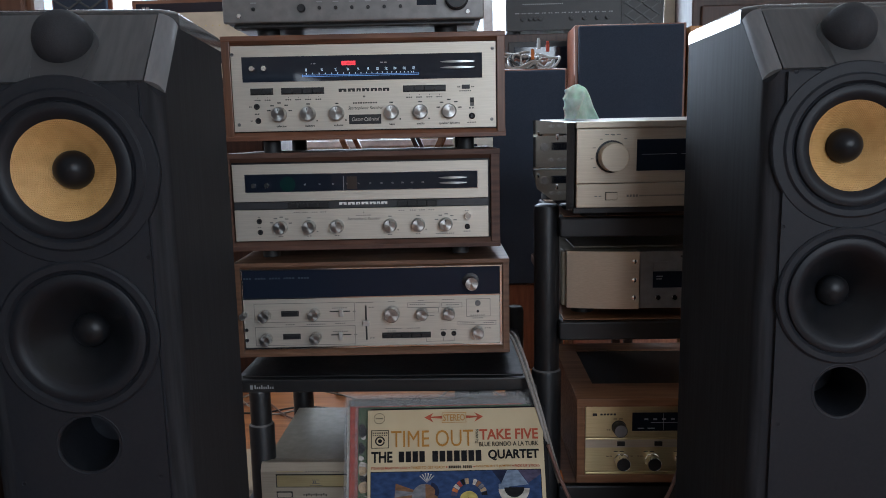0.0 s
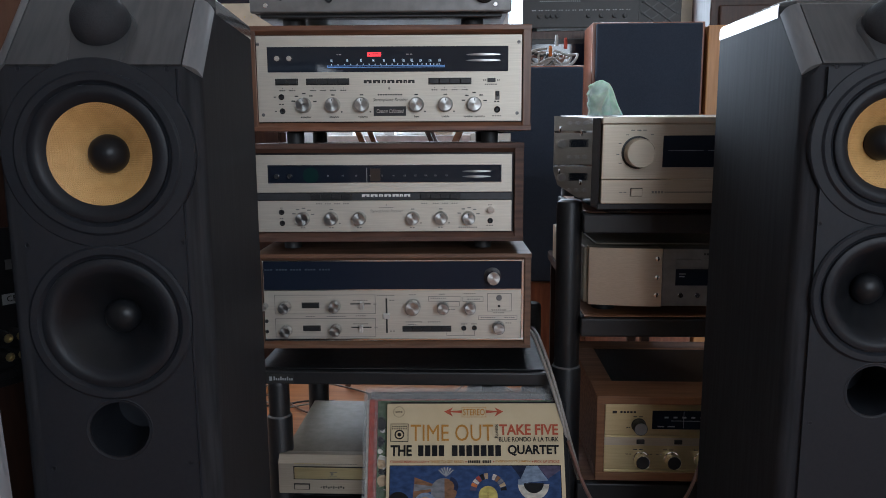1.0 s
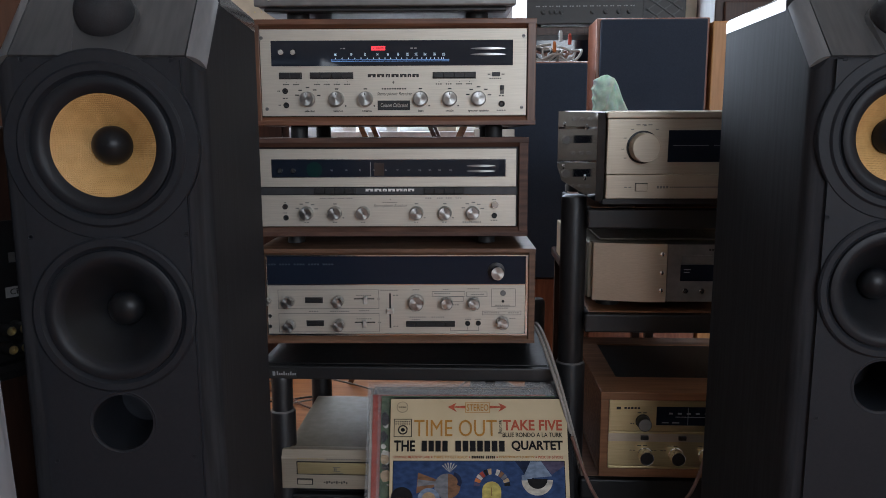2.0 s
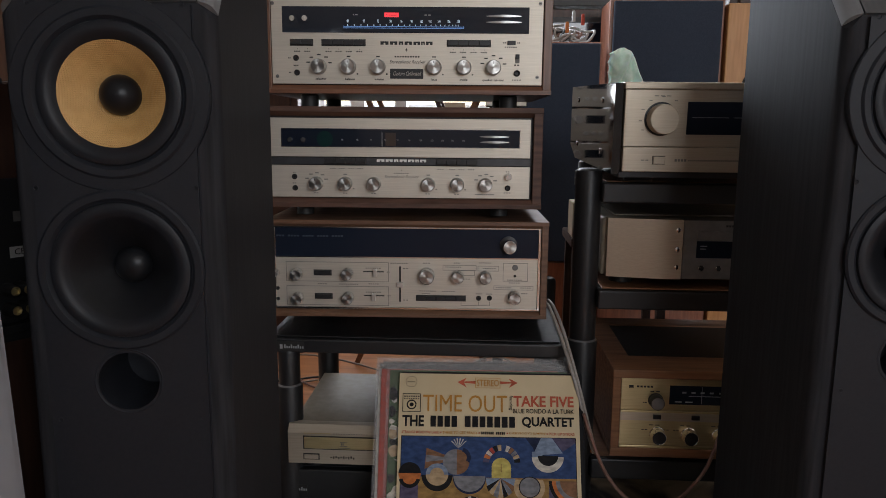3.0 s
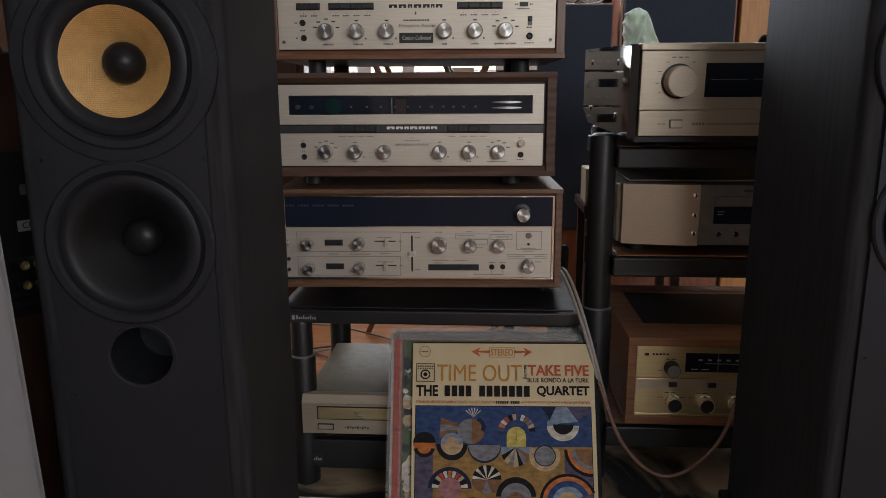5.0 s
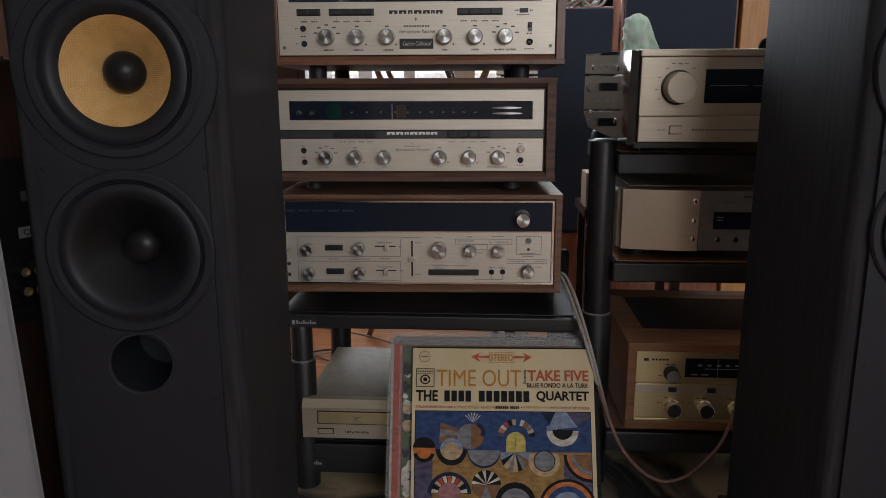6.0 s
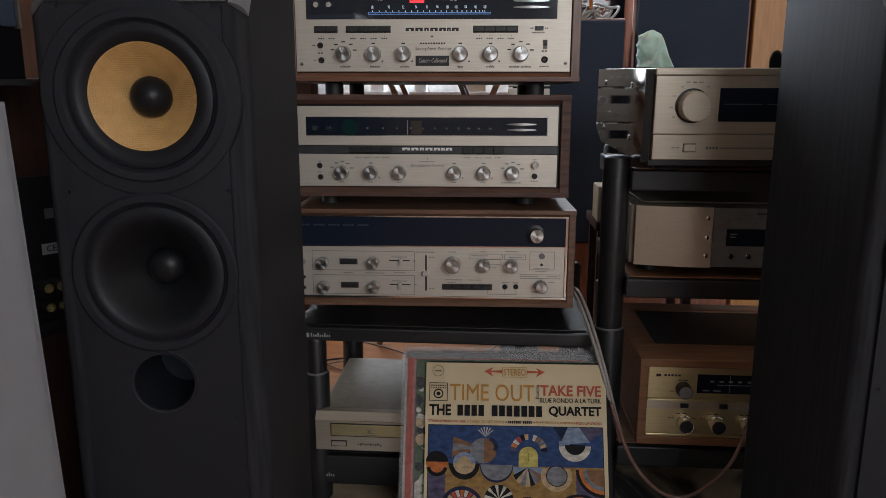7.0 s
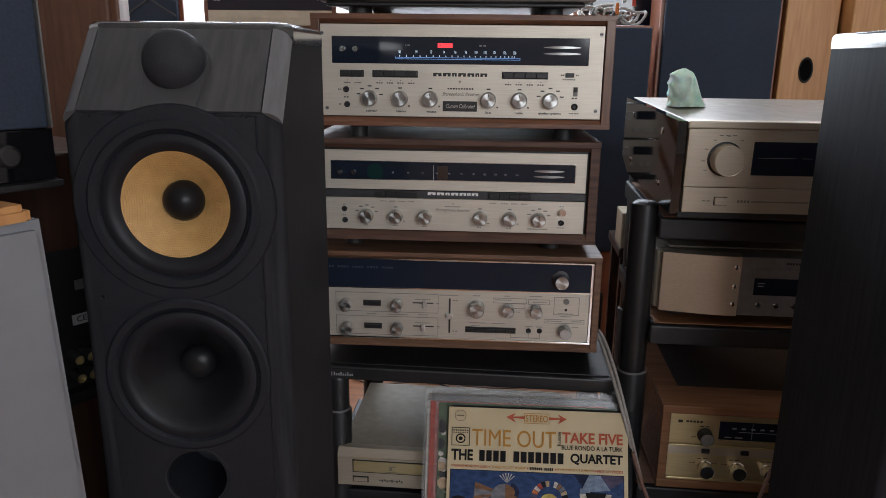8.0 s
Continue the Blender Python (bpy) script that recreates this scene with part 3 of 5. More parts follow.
    f.bars(rects, "printed_legend", INK, t, label="small black printed legends")
    script(f, "Stereophonic Receiver", 545, 700, 436, 20, INK, t)
    badge = part("name_badge", f.slab(549, 465, 691, 507, 0.0012, 0.001, 0.0003), BLACK, t, "black badge")
    b2 = Face(36, 1199, 156, 533, -0.238, 0.235, 0.167, 0.016, f.y - 0.0012)
    script(b2, "Custom Calibrated", 560, 680, 486, 24, CHROME, badge)
    for u in (244, 371, 497, 737, 864, 990):
        f.knob(u, 458, 31, t, KNOB, 0.017, SPUN, line=INK)
    for u, s in ((251, "selector"), (376, "balance"), (502, "volume"), (738, "bass"), (864, "treble"), (990, "speaker systems")):
        text(s, 0.0052, f.x(u), f.z(510), f.y - 0.0003, INK, t, "knob_label", stretch=1.1, bold=0.0001)
    f.jack(146, 422, 12, t)
    f.jack(149, 484, 12, t)
    f.jack(1091, 481, 13, t)
    part("slide_switch", f.slab(1048, 344, 1083, 362, 0.002, 0.001, 0.0004), BLACK, t, "black slide switch")
    sw = part("rocker_switch", f.slab(1083, 400, 1101, 438, 0.001, 0.001, 0.0004), GREYINK, t, "small rocker switch")
    part("rocker", f.slab(1085, 402, 1099, 420, 0.005, 0.0, 0.0006), BLACK, sw)
    return t


STRIP = mat("charcoal_strip", (0.05, 0.052, 0.056), 0.4, 0.3, scale=60)


def receiver_b():
    t = thing("stereo_receiver", pose(-0.1325, 1.348, 0.604, 0, 0, 2), "silver and black receiver with an unlit dial in dark walnut", "receiver")
    wood_case(t, 0.505, 0.178, 0.36, 0.0165, WALNUT_DARK)
    feet(t, 0.46, 0.36, 0.017)
    part("chassis_shadow_gap", box(-0.236, 0.236, 0.012, 0.018, 0.016, 0.162), BLACK, t, "black gap round the faceplate")
    f = Face(34, 1205, 113, 467, -0.2335, 0.2310, 0.158, 0.018, 0.004)
    part("upper_faceplate", f.slab(34, 113, 1205, 285, 0, 0.006, 0.0006), SILVER, t, "brushed silver upper panel")
    part("centre_strip", f.slab(34, 288, 1205, 320, -0.001, 0.006, 0.0004), STRIP, t, "dark grey strip between the panels")
    part("lower_faceplate", f.slab(34, 323, 1205, 467, 0, 0.006, 0.0006), SILVER, t, "brushed silver lower panel")
    part("dial_bezel", f.slab(90, 158, 1159, 242, 0.0006, 0.002, 0.0003), CHROME, t, "thin bright bezel")
    w = part("dial_window", f.slab(93, 161, 1156, 239, 0.0012, 0.003, 0.0003), DIAL, t, "black glass dial window")
    g = Face(34, 1205, 113, 467, -0.2335, 0.2310, 0.158, 0.018, f.y - 0.0012)
    for u in (132, 191):
        g.disc(u, 210, 12, 0.006, CHROME, t, "push_button", "small chrome push button")
    for u, s in zip((365, 433, 495, 557, 612, 665, 716, 766, 812, 856, 906), SCALE_FIGURES):
        text(s, 0.0044, g.x(u), g.z(209), g.y - 0.0003, SCALE_DIM, w, "scale_figure", stretch=0.8)
    g.bars([(541.5, 173, 544.5, 238)], "dial_pointer", SCALE_DIM, w, label="pale dial pointer")
    g.bars([(558, 176, 605, 234)], "meter", plain("dim_brown_meter", (0.03, 0.018, 0.013), 0.3), w, 0.0002)
    g.disc(287, 206, 36, 0.0002, plain("dim_green_meter", (0.006, 0.028, 0.026), 0.2), w, "tuning_eye", "dim green tuning tube")
    for v in (190, 214):
        gyro_wheel(g, 978, 1110, v, t)
    for u0, u1 in ((285, 470), (787, 967)):
        slot = part("button_slot", f.slab(u0 - 3, 289, u1 + 3, 319, 0.0004, 0.002), INK, t, "black button slot")
        for k in range(4):
            a, b = u0 + (u1 - u0) * k / 4, u0 + (u1 - u0) * (k + 1) / 4
            part("button", f.slab(a + 1, 293, b - 1, 315, 0.0045, 0.0, 0.0006), BLACK, slot)
    strip = Face(34, 1205, 113, 467, -0.2335, 0.2310, 0.158, 0.018, f.y + 0.001)
    strip.bars(brand_bars(strip, 518, 740, 294, 306), "white_lettering", plain("white_print", (0.75, 0.75, 0.73), 0.5), t)
    rects = f.label_row((322, 362, 405, 445, 806, 858, 900, 944), 337, 30, 4)
    rects += f.label_row((147, 147), 356, 12, 4) + f.label_row((147,), 404, 18, 4) + f.label_row((1107,), 345, 20, 4) + f.label_row((1107,), 440, 34, 4)
    rects += f.label_row((630,), 356, 70, 4) + [(628, 340, 632, 346)] + f.label_row((1005,), 448, 88, 5)
    for u in (245, 1007):
        rects += knob_ticks(f, u, 405, 48, (-62, -30, 4, 36, 66))
    for u in (376, 750, 880):
        rects += knob_ticks(f, u, 405, 42, (0,)) + [(u + 33, 425, u + 41, 430)]
    for u in (245, 376, 505, 750, 880):
        rects += f.label_row((u,), 448, 24, 4)
    f.bars(rects, "printed_legend", GREYINK, t, label="small grey printed legends")
    script(f, "Stereophonic Receiver", 552, 706, 372, 20, GREYINK, t)
    for u in (245, 376, 505, 750, 880, 1007):
        f.knob(u, 405, 30, t, KNOB, 0.017, SPUN, line=INK)
    f.jack(147, 375, 12, t)
    f.jack(149, 426, 12, t)
    f.jack(1107, 418, 12, t)
    f.knob(1109, 367, 15, t, CHROME, 0.012, label="small chrome lever knob")
    return t


def receiver_c():
    t = thing("quad_receiver", pose(-0.120, 1.350, 0.4015, 0, 0, 2), "wide silver receiver with sliders in a pale walnut case", "receiver")
    wood_case(t, 0.512, 0.179, 0.40, 0.0125, WALNUT_MID)
    feet(t, 0.46, 0.40, 0.009)
    part("chassis_shadow_gap", box(-0.243, 0.243, 0.012, 0.018, 0.0125, 0.1665), BLACK, t, "black gap round the faceplate")
    k = 0.000411
    f = Face(1243 - 0.484 / k, 1243, 75, 438, -0.242, 0.242, 0.1665, 0.0155, 0.004)
    ul = 1243 - 0.484 / k
    for a, b, c, d in ((ul, 73, 1244, 79), (ul, 432, 1244, 440), (ul, 79, ul + 5, 432), (1233, 79, 1244, 432)):
        part("trim_strip", f.slab(a, b, c, d, 0.0025, 0.006, 0.0004), CHROME, t, "bright aluminium trim")
    part("dial_panel", f.slab(ul + 6, 80, 1232, 205, 0.0, 0.006), DIAL_DULL, t, "unlit black glass dial panel")
    part("divider", f.slab(ul + 6, 205, 1232, 210, 0.001, 0.006), CHROME, t)
    part("faceplate", f.slab(ul + 6, 210, 1232, 431, 0.0, 0.006), SILVER, t, "brushed silver control panel")
    f.bars([(75 + k2 * 13, 112, 75 + k2 * 13 + 9, 119) for k2 in range(24) if k2 % 5 != 3], "dim_lettering", plain("dim_blue_print", (0.03, 0.045, 0.06), 0.5), t)
    f.disc(1102, 146, 38, 0.003, BLACK, t, "knob_ring", "black ring behind the tuning knob")
    f.knob(1105, 150, 31, t, CHROME, 0.020, SPUN, "tuning_knob", "polished tuning knob")
    rects = []

    def frame_lines(a, b, c, d, w=2.0):
        rects.extend([(a, b, c, b + w), (a, d - w, c, d), (a, b, a + w, d), (c - w, b, c, d)])

    frame_lines(115, 230, 573, 318)
    frame_lines(115, 338, 573, 425)
    frame_lines(1080, 226, 1190, 308)
    frame_lines(813, 238, 962, 262)
    frame_lines(880, 262, 955, 285)
    frame_lines(968, 240, 1062, 264)
    frame_lines(1040, 328, 1216, 347)
    rects += [(895, 418, 1025, 420), (895, 405, 897, 420), (1022, 400, 1024, 420), (973, 400, 975, 420)]
    for us, v, w in (((505,), 256, 70), ((505,), 364, 70), ((620,), 233, 80), ((650,), 256, 26), ((650,), 398, 26), ((742,), 231, 34), ((876,), 229, 28), ((1001,), 227, 56), ((277,), 329, 44), ((395,), 329, 88), ((506,), 327, 48), ((748,), 356, 76), ((840,), 356, 60), ((977,), 366, 30), ((1022,), 366, 28), ((1133,), 302, 68), ((1133,), 315, 50), ((1085,), 337, 70), ((1183,), 337, 50), ((1178,), 362, 30), ((915,), 300, 44), ((860,), 247, 74), ((1020,), 252, 60), ((572,), 273, 16), ((575,), 380, 16), ((740,), 368, 40)):
        rects += f.label_row(us, v, w, 4)
    f.bars(rects, "printed_legend", GREYINK, t, label="thin grey printed outlines and legends")
    for u, v, r in ((165, 286, 25), (390, 283, 25), (167, 395, 25), (392, 391, 25), (742, 288, 34), (879, 290, 27), (1001, 291, 27), (1131, 380, 27), (72, 282, 15), (60, 286, 20)):
        if u > 62:
            f.knob(u, v - 3, r, t, ACRYLIC, 0.022, SPUN, label="clear acrylic knob with a spun metal cap")
    for u, v in ((278, 278), (281, 384)):
        fr = part("rocker_switch", f.slab(u - 40, v - 13, u + 40, v + 13, 0.0008, 0.001), INK, t, "black rocker switch")
        part("rocker", f.slab(u - 37, v - 9, u + 37, v + 9, 0.004, 0.0, 0.0008), BLACK, fr)
    for u, v, hu in ((505, 272, 512), (507, 380, 506)):
        s = part("slider", f.slab(u - 46, v - 2.5, u + 46, v + 2.5, 0.0006, 0.001), INK, t, "horizontal slider slot")
        part("slider_handle", f.slab(hu - 8, v - 12, hu + 9, v + 21, 0.008, 0.0, 0.001), CLEARCAP, s)
    s = part("slider", f.slab(619, 247, 627, 406, 0.0006, 0.001), INK, t, "upright slider slot")
    part("slider_handle", f.slab(608, 316, 638, 338, 0.008, 0.0, 0.001), CLEARCAP, s)
    slot = part("button_slot", f.slab(694, 374, 917, 401, 0.0006, 0.001), INK, t, "black button slot")
    for q in range(5):
        part("button", f.slab(697 + q * 44, 379, 738 + q * 44, 397, 0.005, 0.0, 0.0007), BLACK, slot)
    f.jack(974, 385, 11, t)
    f.jack(1022, 384, 11, t)
    f.jack(76, 350, 8, t)
    f.jack(76, 398, 8, t)
    f.disc(1133, 246, 13, 0.003, GREY_METAL, t, "socket", "round grey socket")
    f.disc(1133, 284, 6, 0.002, INK, t, "lamp")
    return t


receiver_a()
receiver_b()
receiver_c()


def top_amplifier():
    t = thing("grey_amplifier", pose(-0.132, 1.335, 1.004, 0, 0, 2), "dark grey amplifier with a row of small buttons", "amplifier")
    part("body", box(-0.222, 0.222, 0.006, 0.36, 0, 0.118, 0.006, 3), GREY_METAL, t, "grey painted metal case")
    part("front_panel", box(-0.226, 0.226, -0.004, 0.008, 0.002, 0.120, 0.003), GREY_METAL, t)
    part("lower_lip", box(-0.21, 0.21, 0.004, 0.03, -0.006, 0.0, 0.002), BLACK, t)
    f = Face(0, 452, 0, 120, -0.226, 0.226, 0.120, 0.0, -0.004)
    for u in (28, 424):
        for v in (14, 106):
            f.disc(u, v, 4, 0.002, CHROME, t, "screw")
    f.disc(137, 95, 7, 0.006, BLACK, t, "power_button", "round black button")
    for u in (54, 168, 196, 224, 252, 280, 308):
        f.disc(u, 95, 3.2, 0.003, BLACK, t, "button")
    part("display", f.slab(336, 80, 370, 94, 0.0008, 0.001), DIAL, t, "small dark display")
    f.knob(405, 84, 19, t, BLACK, 0.016, label="black volume knob")
    f.bars([(u - 5, 84, u + 5, 85.5) for u in (54, 168, 196, 224, 252, 280, 308)], "legend", SCALE_DIM, t)
    feet(t, 0.42, 0.36, 0.020, 0.02)
    return t


top_amplifier()


# ---- black racks ----
COLLAR = plain("pale_plastic_collar", (0.34, 0.34, 0.33), 0.4)
# Grey on the sleeve tops stands in for the window's reflection on black.
RIM_SHEEN = mat("black_rim_sheen", (0.11, 0.11, 0.11), 0.3, scale=60)


def rack(name, m, label, xs, ys, shelves, post_r, post_top, front, wood_top, logos, inset):
    """Four round posts with joints, and shelves given as (underside, top)."""
    t = thing(name, m, label, "hi-fi rack")
    x0, x1 = xs
    y0, y1 = ys
    for (lo, hi) in shelves:
        sh = part("shelf", box(x0 + (0.026 if inset else 0), x1, front, y1 + 0.02, lo, hi - 0.003, 0.003), BLACK, t, "black shelf")
        part("shelf_board", box(x0 + (0.034 if inset else 0.012), x1 - 0.012, front + 0.012, y1, hi - 0.002, hi, 0.0008), TEAK if wood_top else BLACK, sh, "brown wooden shelf board" if wood_top else "")
    for sx in (0, 1):
        for py in (y0, y1):
            px = (x0 + (0.005 if inset else 0.042) if sx == 0 else x1 - 0.005) + ((0.05 if sx == 0 else -0.05) if py == y1 and inset else 0)
            top = post_top[1] if py == y1 else post_top[0]
            p = part("post", lathe([(post_r * 0.9, 0.0), (post_r, 0.004), (post_r, top - 0.010), (post_r * 0.93, top - 0.004), (post_r * 0.72, top), (0.001, top + 0.001)], 32, "z", (px, py, 0)), BLACK, t, "round black post", smooth=True)
            for (lo, hi) in shelves:
                if not 0.3 < lo < 0.45:
                    continue
                part("joint_sleeve", lathe([(post_r + 0.004, 0.002), (post_r + 0.004, lo - 0.070), (post_r + 0.003, lo - 0.067)], 32, "z", (px, py, 0), cap=False), BLACK, p, smooth=True)
                # top ring of the black sleeve, with its window sheen painted grey
                part("joint_collar", lathe([(post_r + 0.003, lo - 0.067), (post_r + 0.002, lo - 0.0655), (post_r + 0.0002, lo - 0.064)], 32, "z", (px, py, 0), cap=False), RIM_SHEEN, p, "black rim painted grey for the window's sheen", smooth=True)
    for z in logos:
        lb = part("logo_plate", box(x0 + 0.022, x0 + 0.075, front - 0.0008, front + 0.001, z - 0.009, z + 0.009), INK, t, "small black logo plate")
        bm = bmesh.new()
        for k in range(9):
            box(x0 + 0.038 + k * 0.0042, x0 + 0.038 + k * 0.0042 + 0.0026, front - 0.0013, front - 0.0006, z - 0.003, z + (0.004 if k in (0, 3, 6) else 0.001), bm=bm)
        box(x0 + 0.030, x0 + 0.035, front - 0.0013, front - 0.0006, z - 0.004, z + 0.004, bm=bm)
        part("plate_lettering", bm, SCALE_DIM, lb)
    return t


rack("hifi_rack", pose(0, 0, 0), "black metal hi-fi rack carrying the receivers", (-0.385, 0.172), (1.355, 1.70), [(0.042, 0.105), (0.333, 0.362)], 0.020, (0.34, 0.41), 1.338, False, (0.062, 0.3445), False)
rack("hifi_rack", pose(0, 0, 0), "black hi-fi rack with brown shelves and rounded posts", (0.204, 0.780), (1.405, 1.76), [(0.087, 0.130), (0.420, 0.458), (0.616, 0.655)], 0.0241, (0.676, 0.676), 1.37, True, (), True)
for x, y in ((0.06, 1.52), (-0.32, 1.52), (0.06, 1.70), (-0.32, 1.70)):
    tagged(part("rubber_block", box(x - 0.02, x + 0.02, y - 0.02, y + 0.02, 0.362, 0.393, 0.003), RUBBER), "black rubber block raising the lowest receiver", "support")


# ---- machines on the racks ----
def integrated_amp():
    t = thing("integrated_amplifier", pose(0.235, 1.322, 0.6565, 2.0, 0, 2.6) @ Matrix.Scale(1.03, 4), "champagne amplifier with a large knob and glossy sides", "amplifier")
    part("body", box(0.018, 0.447, 0.012, 0.41, 0.020, 0.160, 0.003), BLACK, t, "black chassis")
    part("top_cover", box(0.014, 0.451, 0.016, 0.42, 0.1605, 0.1635, 0.001), LIDMETAL, t, "champagne metal top cover")
    for x0, x1 in ((0.0, 0.0135), (0.4515, 0.465)):
        part("side_panel", prism([(0.004, 0.014), (0.004, 0.1625), (0.425, 0.1625), (0.425, 0.040), (0.36, 0.014)], x0, x1), SIDEGLOSS, t, "mirror-polished black side panel")
    for y in (0.10, 0.34):
        for z in (0.045, 0.135):
            part("side_screw", lathe([(0.005, 0), (0.005, 0.001), (0.003, 0.0016)], 16, "x", (-0.0016, y, z)), CHROME, t)
    part("front_panel", box(0.016, 0.449, -0.002, 0.014, 0.060, 0.1520, 0.001), CHAMP, t, "brushed champagne front panel")
    part("lower_panel", box(0.016, 0.449, -0.004, 0.014, 0.0185, 0.0592, 0.0012), CHAMP, t, "hinged lower front panel")
    part("top_edge", box(0.014, 0.451, -0.004, 0.016, 0.1523, 0.1640, 0.002, 3), CHAMP, t, "rounded bright top edge")
    part("base_strip", box(0.012, 0.453, 0.002, 0.40, 0.008, 0.018, 0.001), BLACK, t)
    for x in (0.06, 0.40):
        for y, low in ((0.06, -0.0030), (0.35, -0.0132)):
            part("foot", lathe([(0.024, low), (0.025, low + 0.003), (0.022, 0.0085)], 24, "z", (x, y, 0)), RUBBER, t, smooth=True)
    f = Face(0, 465, 0, 165, 0, 0.465, 0.165, 0.0, -0.002)
    # flat black disc paints the shadow ring behind the large knob
    f.disc(75.5, 60, 27.5, 0.0015, BLACK, t, "knob_shadow_disc", "black disc standing in for the knob's shadow")
    f.knob(76, 60, 24.5, t, CHAMP, 0.024, None, "selector_knob", "large champagne knob", skirt=False, n=56)
    part("display", f.slab(118, 32, 290, 85, 0.0008, 0.002, 0.0004), DIAL, t, "dark glass meter window")
    f.bars([(126, 57, 186, 57.6), (194, 57, 210, 57.6)], "meter_scale", SCALE_DIM, t, 0.0012)
    lo = Face(0, 465, 0, 165, 0, 0.465, 0.165, 0.0, -0.004)
    part("power_button", lo.slab(66, 121, 85, 133, 0.004, 0.001, 0.0008), CHAMP, t, "oblong power button")
    lo.bars([(65, 120, 86, 134)], "button_gap", INK, t, 0.0003)
    rects = lo.label_row((54,), 127, 14, 1.6) + [(102 + k * 5.2, 125, 102 + k * 5.2 + 3.6, 129) for k in range(4)] + [(124 + k * 3.2, 126, 124 + k * 3.2 + 2.2, 128.5) for k in range(28)]
    lo.bars(rects, "printed_legend", GREYINK, t)
    f.bars(f.label_row((78,), 23, 30, 1.6) + [(78 + 36 * math.sin(radians(a)) - 2.5, 60 - 36 * math.cos(radians(a)) - 0.7, 78 + 36 * math.sin(radians(a)) + 2.5, 60 - 36 * math.cos(radians(a)) + 0.7) for a in (-120, -95, -65, -35, 0, 35)], "knob_marks", GREYINK, t)
    return t


integrated_amp()


def disc_player():
    t = thing("disc_player", pose(0.234, 1.385, 0.458) @ Matrix.Scale(1.03, 4), "champagne and grey disc player with a thick angled cheek", "disc player")
    # left and right cheeks, gently bowed
    for sx in (0, 1):
        bm = bmesh.new()
        n = 8
        cols = []
        for k in range(n + 1):
            q = k / n
            x = 0.012 + 0.128 * q
            y = 0.010 - 0.018 * math.sin(q * math.pi / 2)
            if sx:
                x = 0.44 - x
            cols.append((x, y))
        lo = [bm.verts.new((x, y, 0.019)) for x, y in cols]
        hi = [bm.verts.new((x, y, 0.125)) for x, y in cols]
        for k in range(n):
            bm.faces.new((lo[k], lo[k + 1], hi[k + 1], hi[k]))
        g = bmesh.ops.extrude_face_region(bm, geom=list(bm.faces))
        bmesh.ops.translate(bm, vec=(0, 0.03, 0), verts=[v for v in g["geom"] if isinstance(v, bmesh.types.BMVert)])
        part("front_cheek", bm, CHAMP, t, "bowed champagne cheek", smooth=True)
    part("body", box(0.004, 0.436, 0.024, 0.34, 0.019, 0.124, 0.004, 3), TOPMETAL, t, "champagne metal cover")
    lid = part("top_plate", box(0.03, 0.41, 0.05, 0.33, 0.1245, 0.1275, 0.001), TOPMETAL, t)
    part("centre_panel", box(0.1425, 0.2975, -0.002, 0.03, 0.019, 0.124, 0.001), GREY_METAL, t, "grey centre panel")
    f = Face(0, 440, 0, 130, 0, 0.44, 0.125, -0.005, -0.002)
    part("disc_tray", f.slab(166, 20, 292, 36, 0.003, 0.0, 0.001), GREY_METAL, t, "closed disc tray")
    part("display", f.slab(166, 38, 286, 68, 0.0008, 0.002), DIAL, t, "dark display")
    f.bars([(172, 46, 184, 47.5), (172, 51, 182, 52.5)], "display_text", SCALE_DIM, t, 0.0011)
    f.bars([(215 + k * 5, 9, 215 + k * 5 + 3.6, 12.5) for k in range(7)], "brand_marks", INK, t)
    for u in (176, 206, 236, 266):
        f.disc(u, 86, 5, 0.003, CHROME, t, "button", "round chrome button")
    for v in (18, 52, 84):
        part("cheek_screw", lathe([(0.0042, 0), (0.0042, 0.0035), (0.003, 0.0042)], 16, at=(0.131, -0.0075, 0.125 - v / 1000)), CHROME, t, smooth=True)
    for x in (0.05, 0.39):
        for y in (0.07, 0.29):
            part("foot", lathe([(0.022, 0.0), (0.022, 0.015), (0.020, 0.0195)], 24, "z", (x, y, 0)), BLACK, t, smooth=True)
    return t


disc_player()


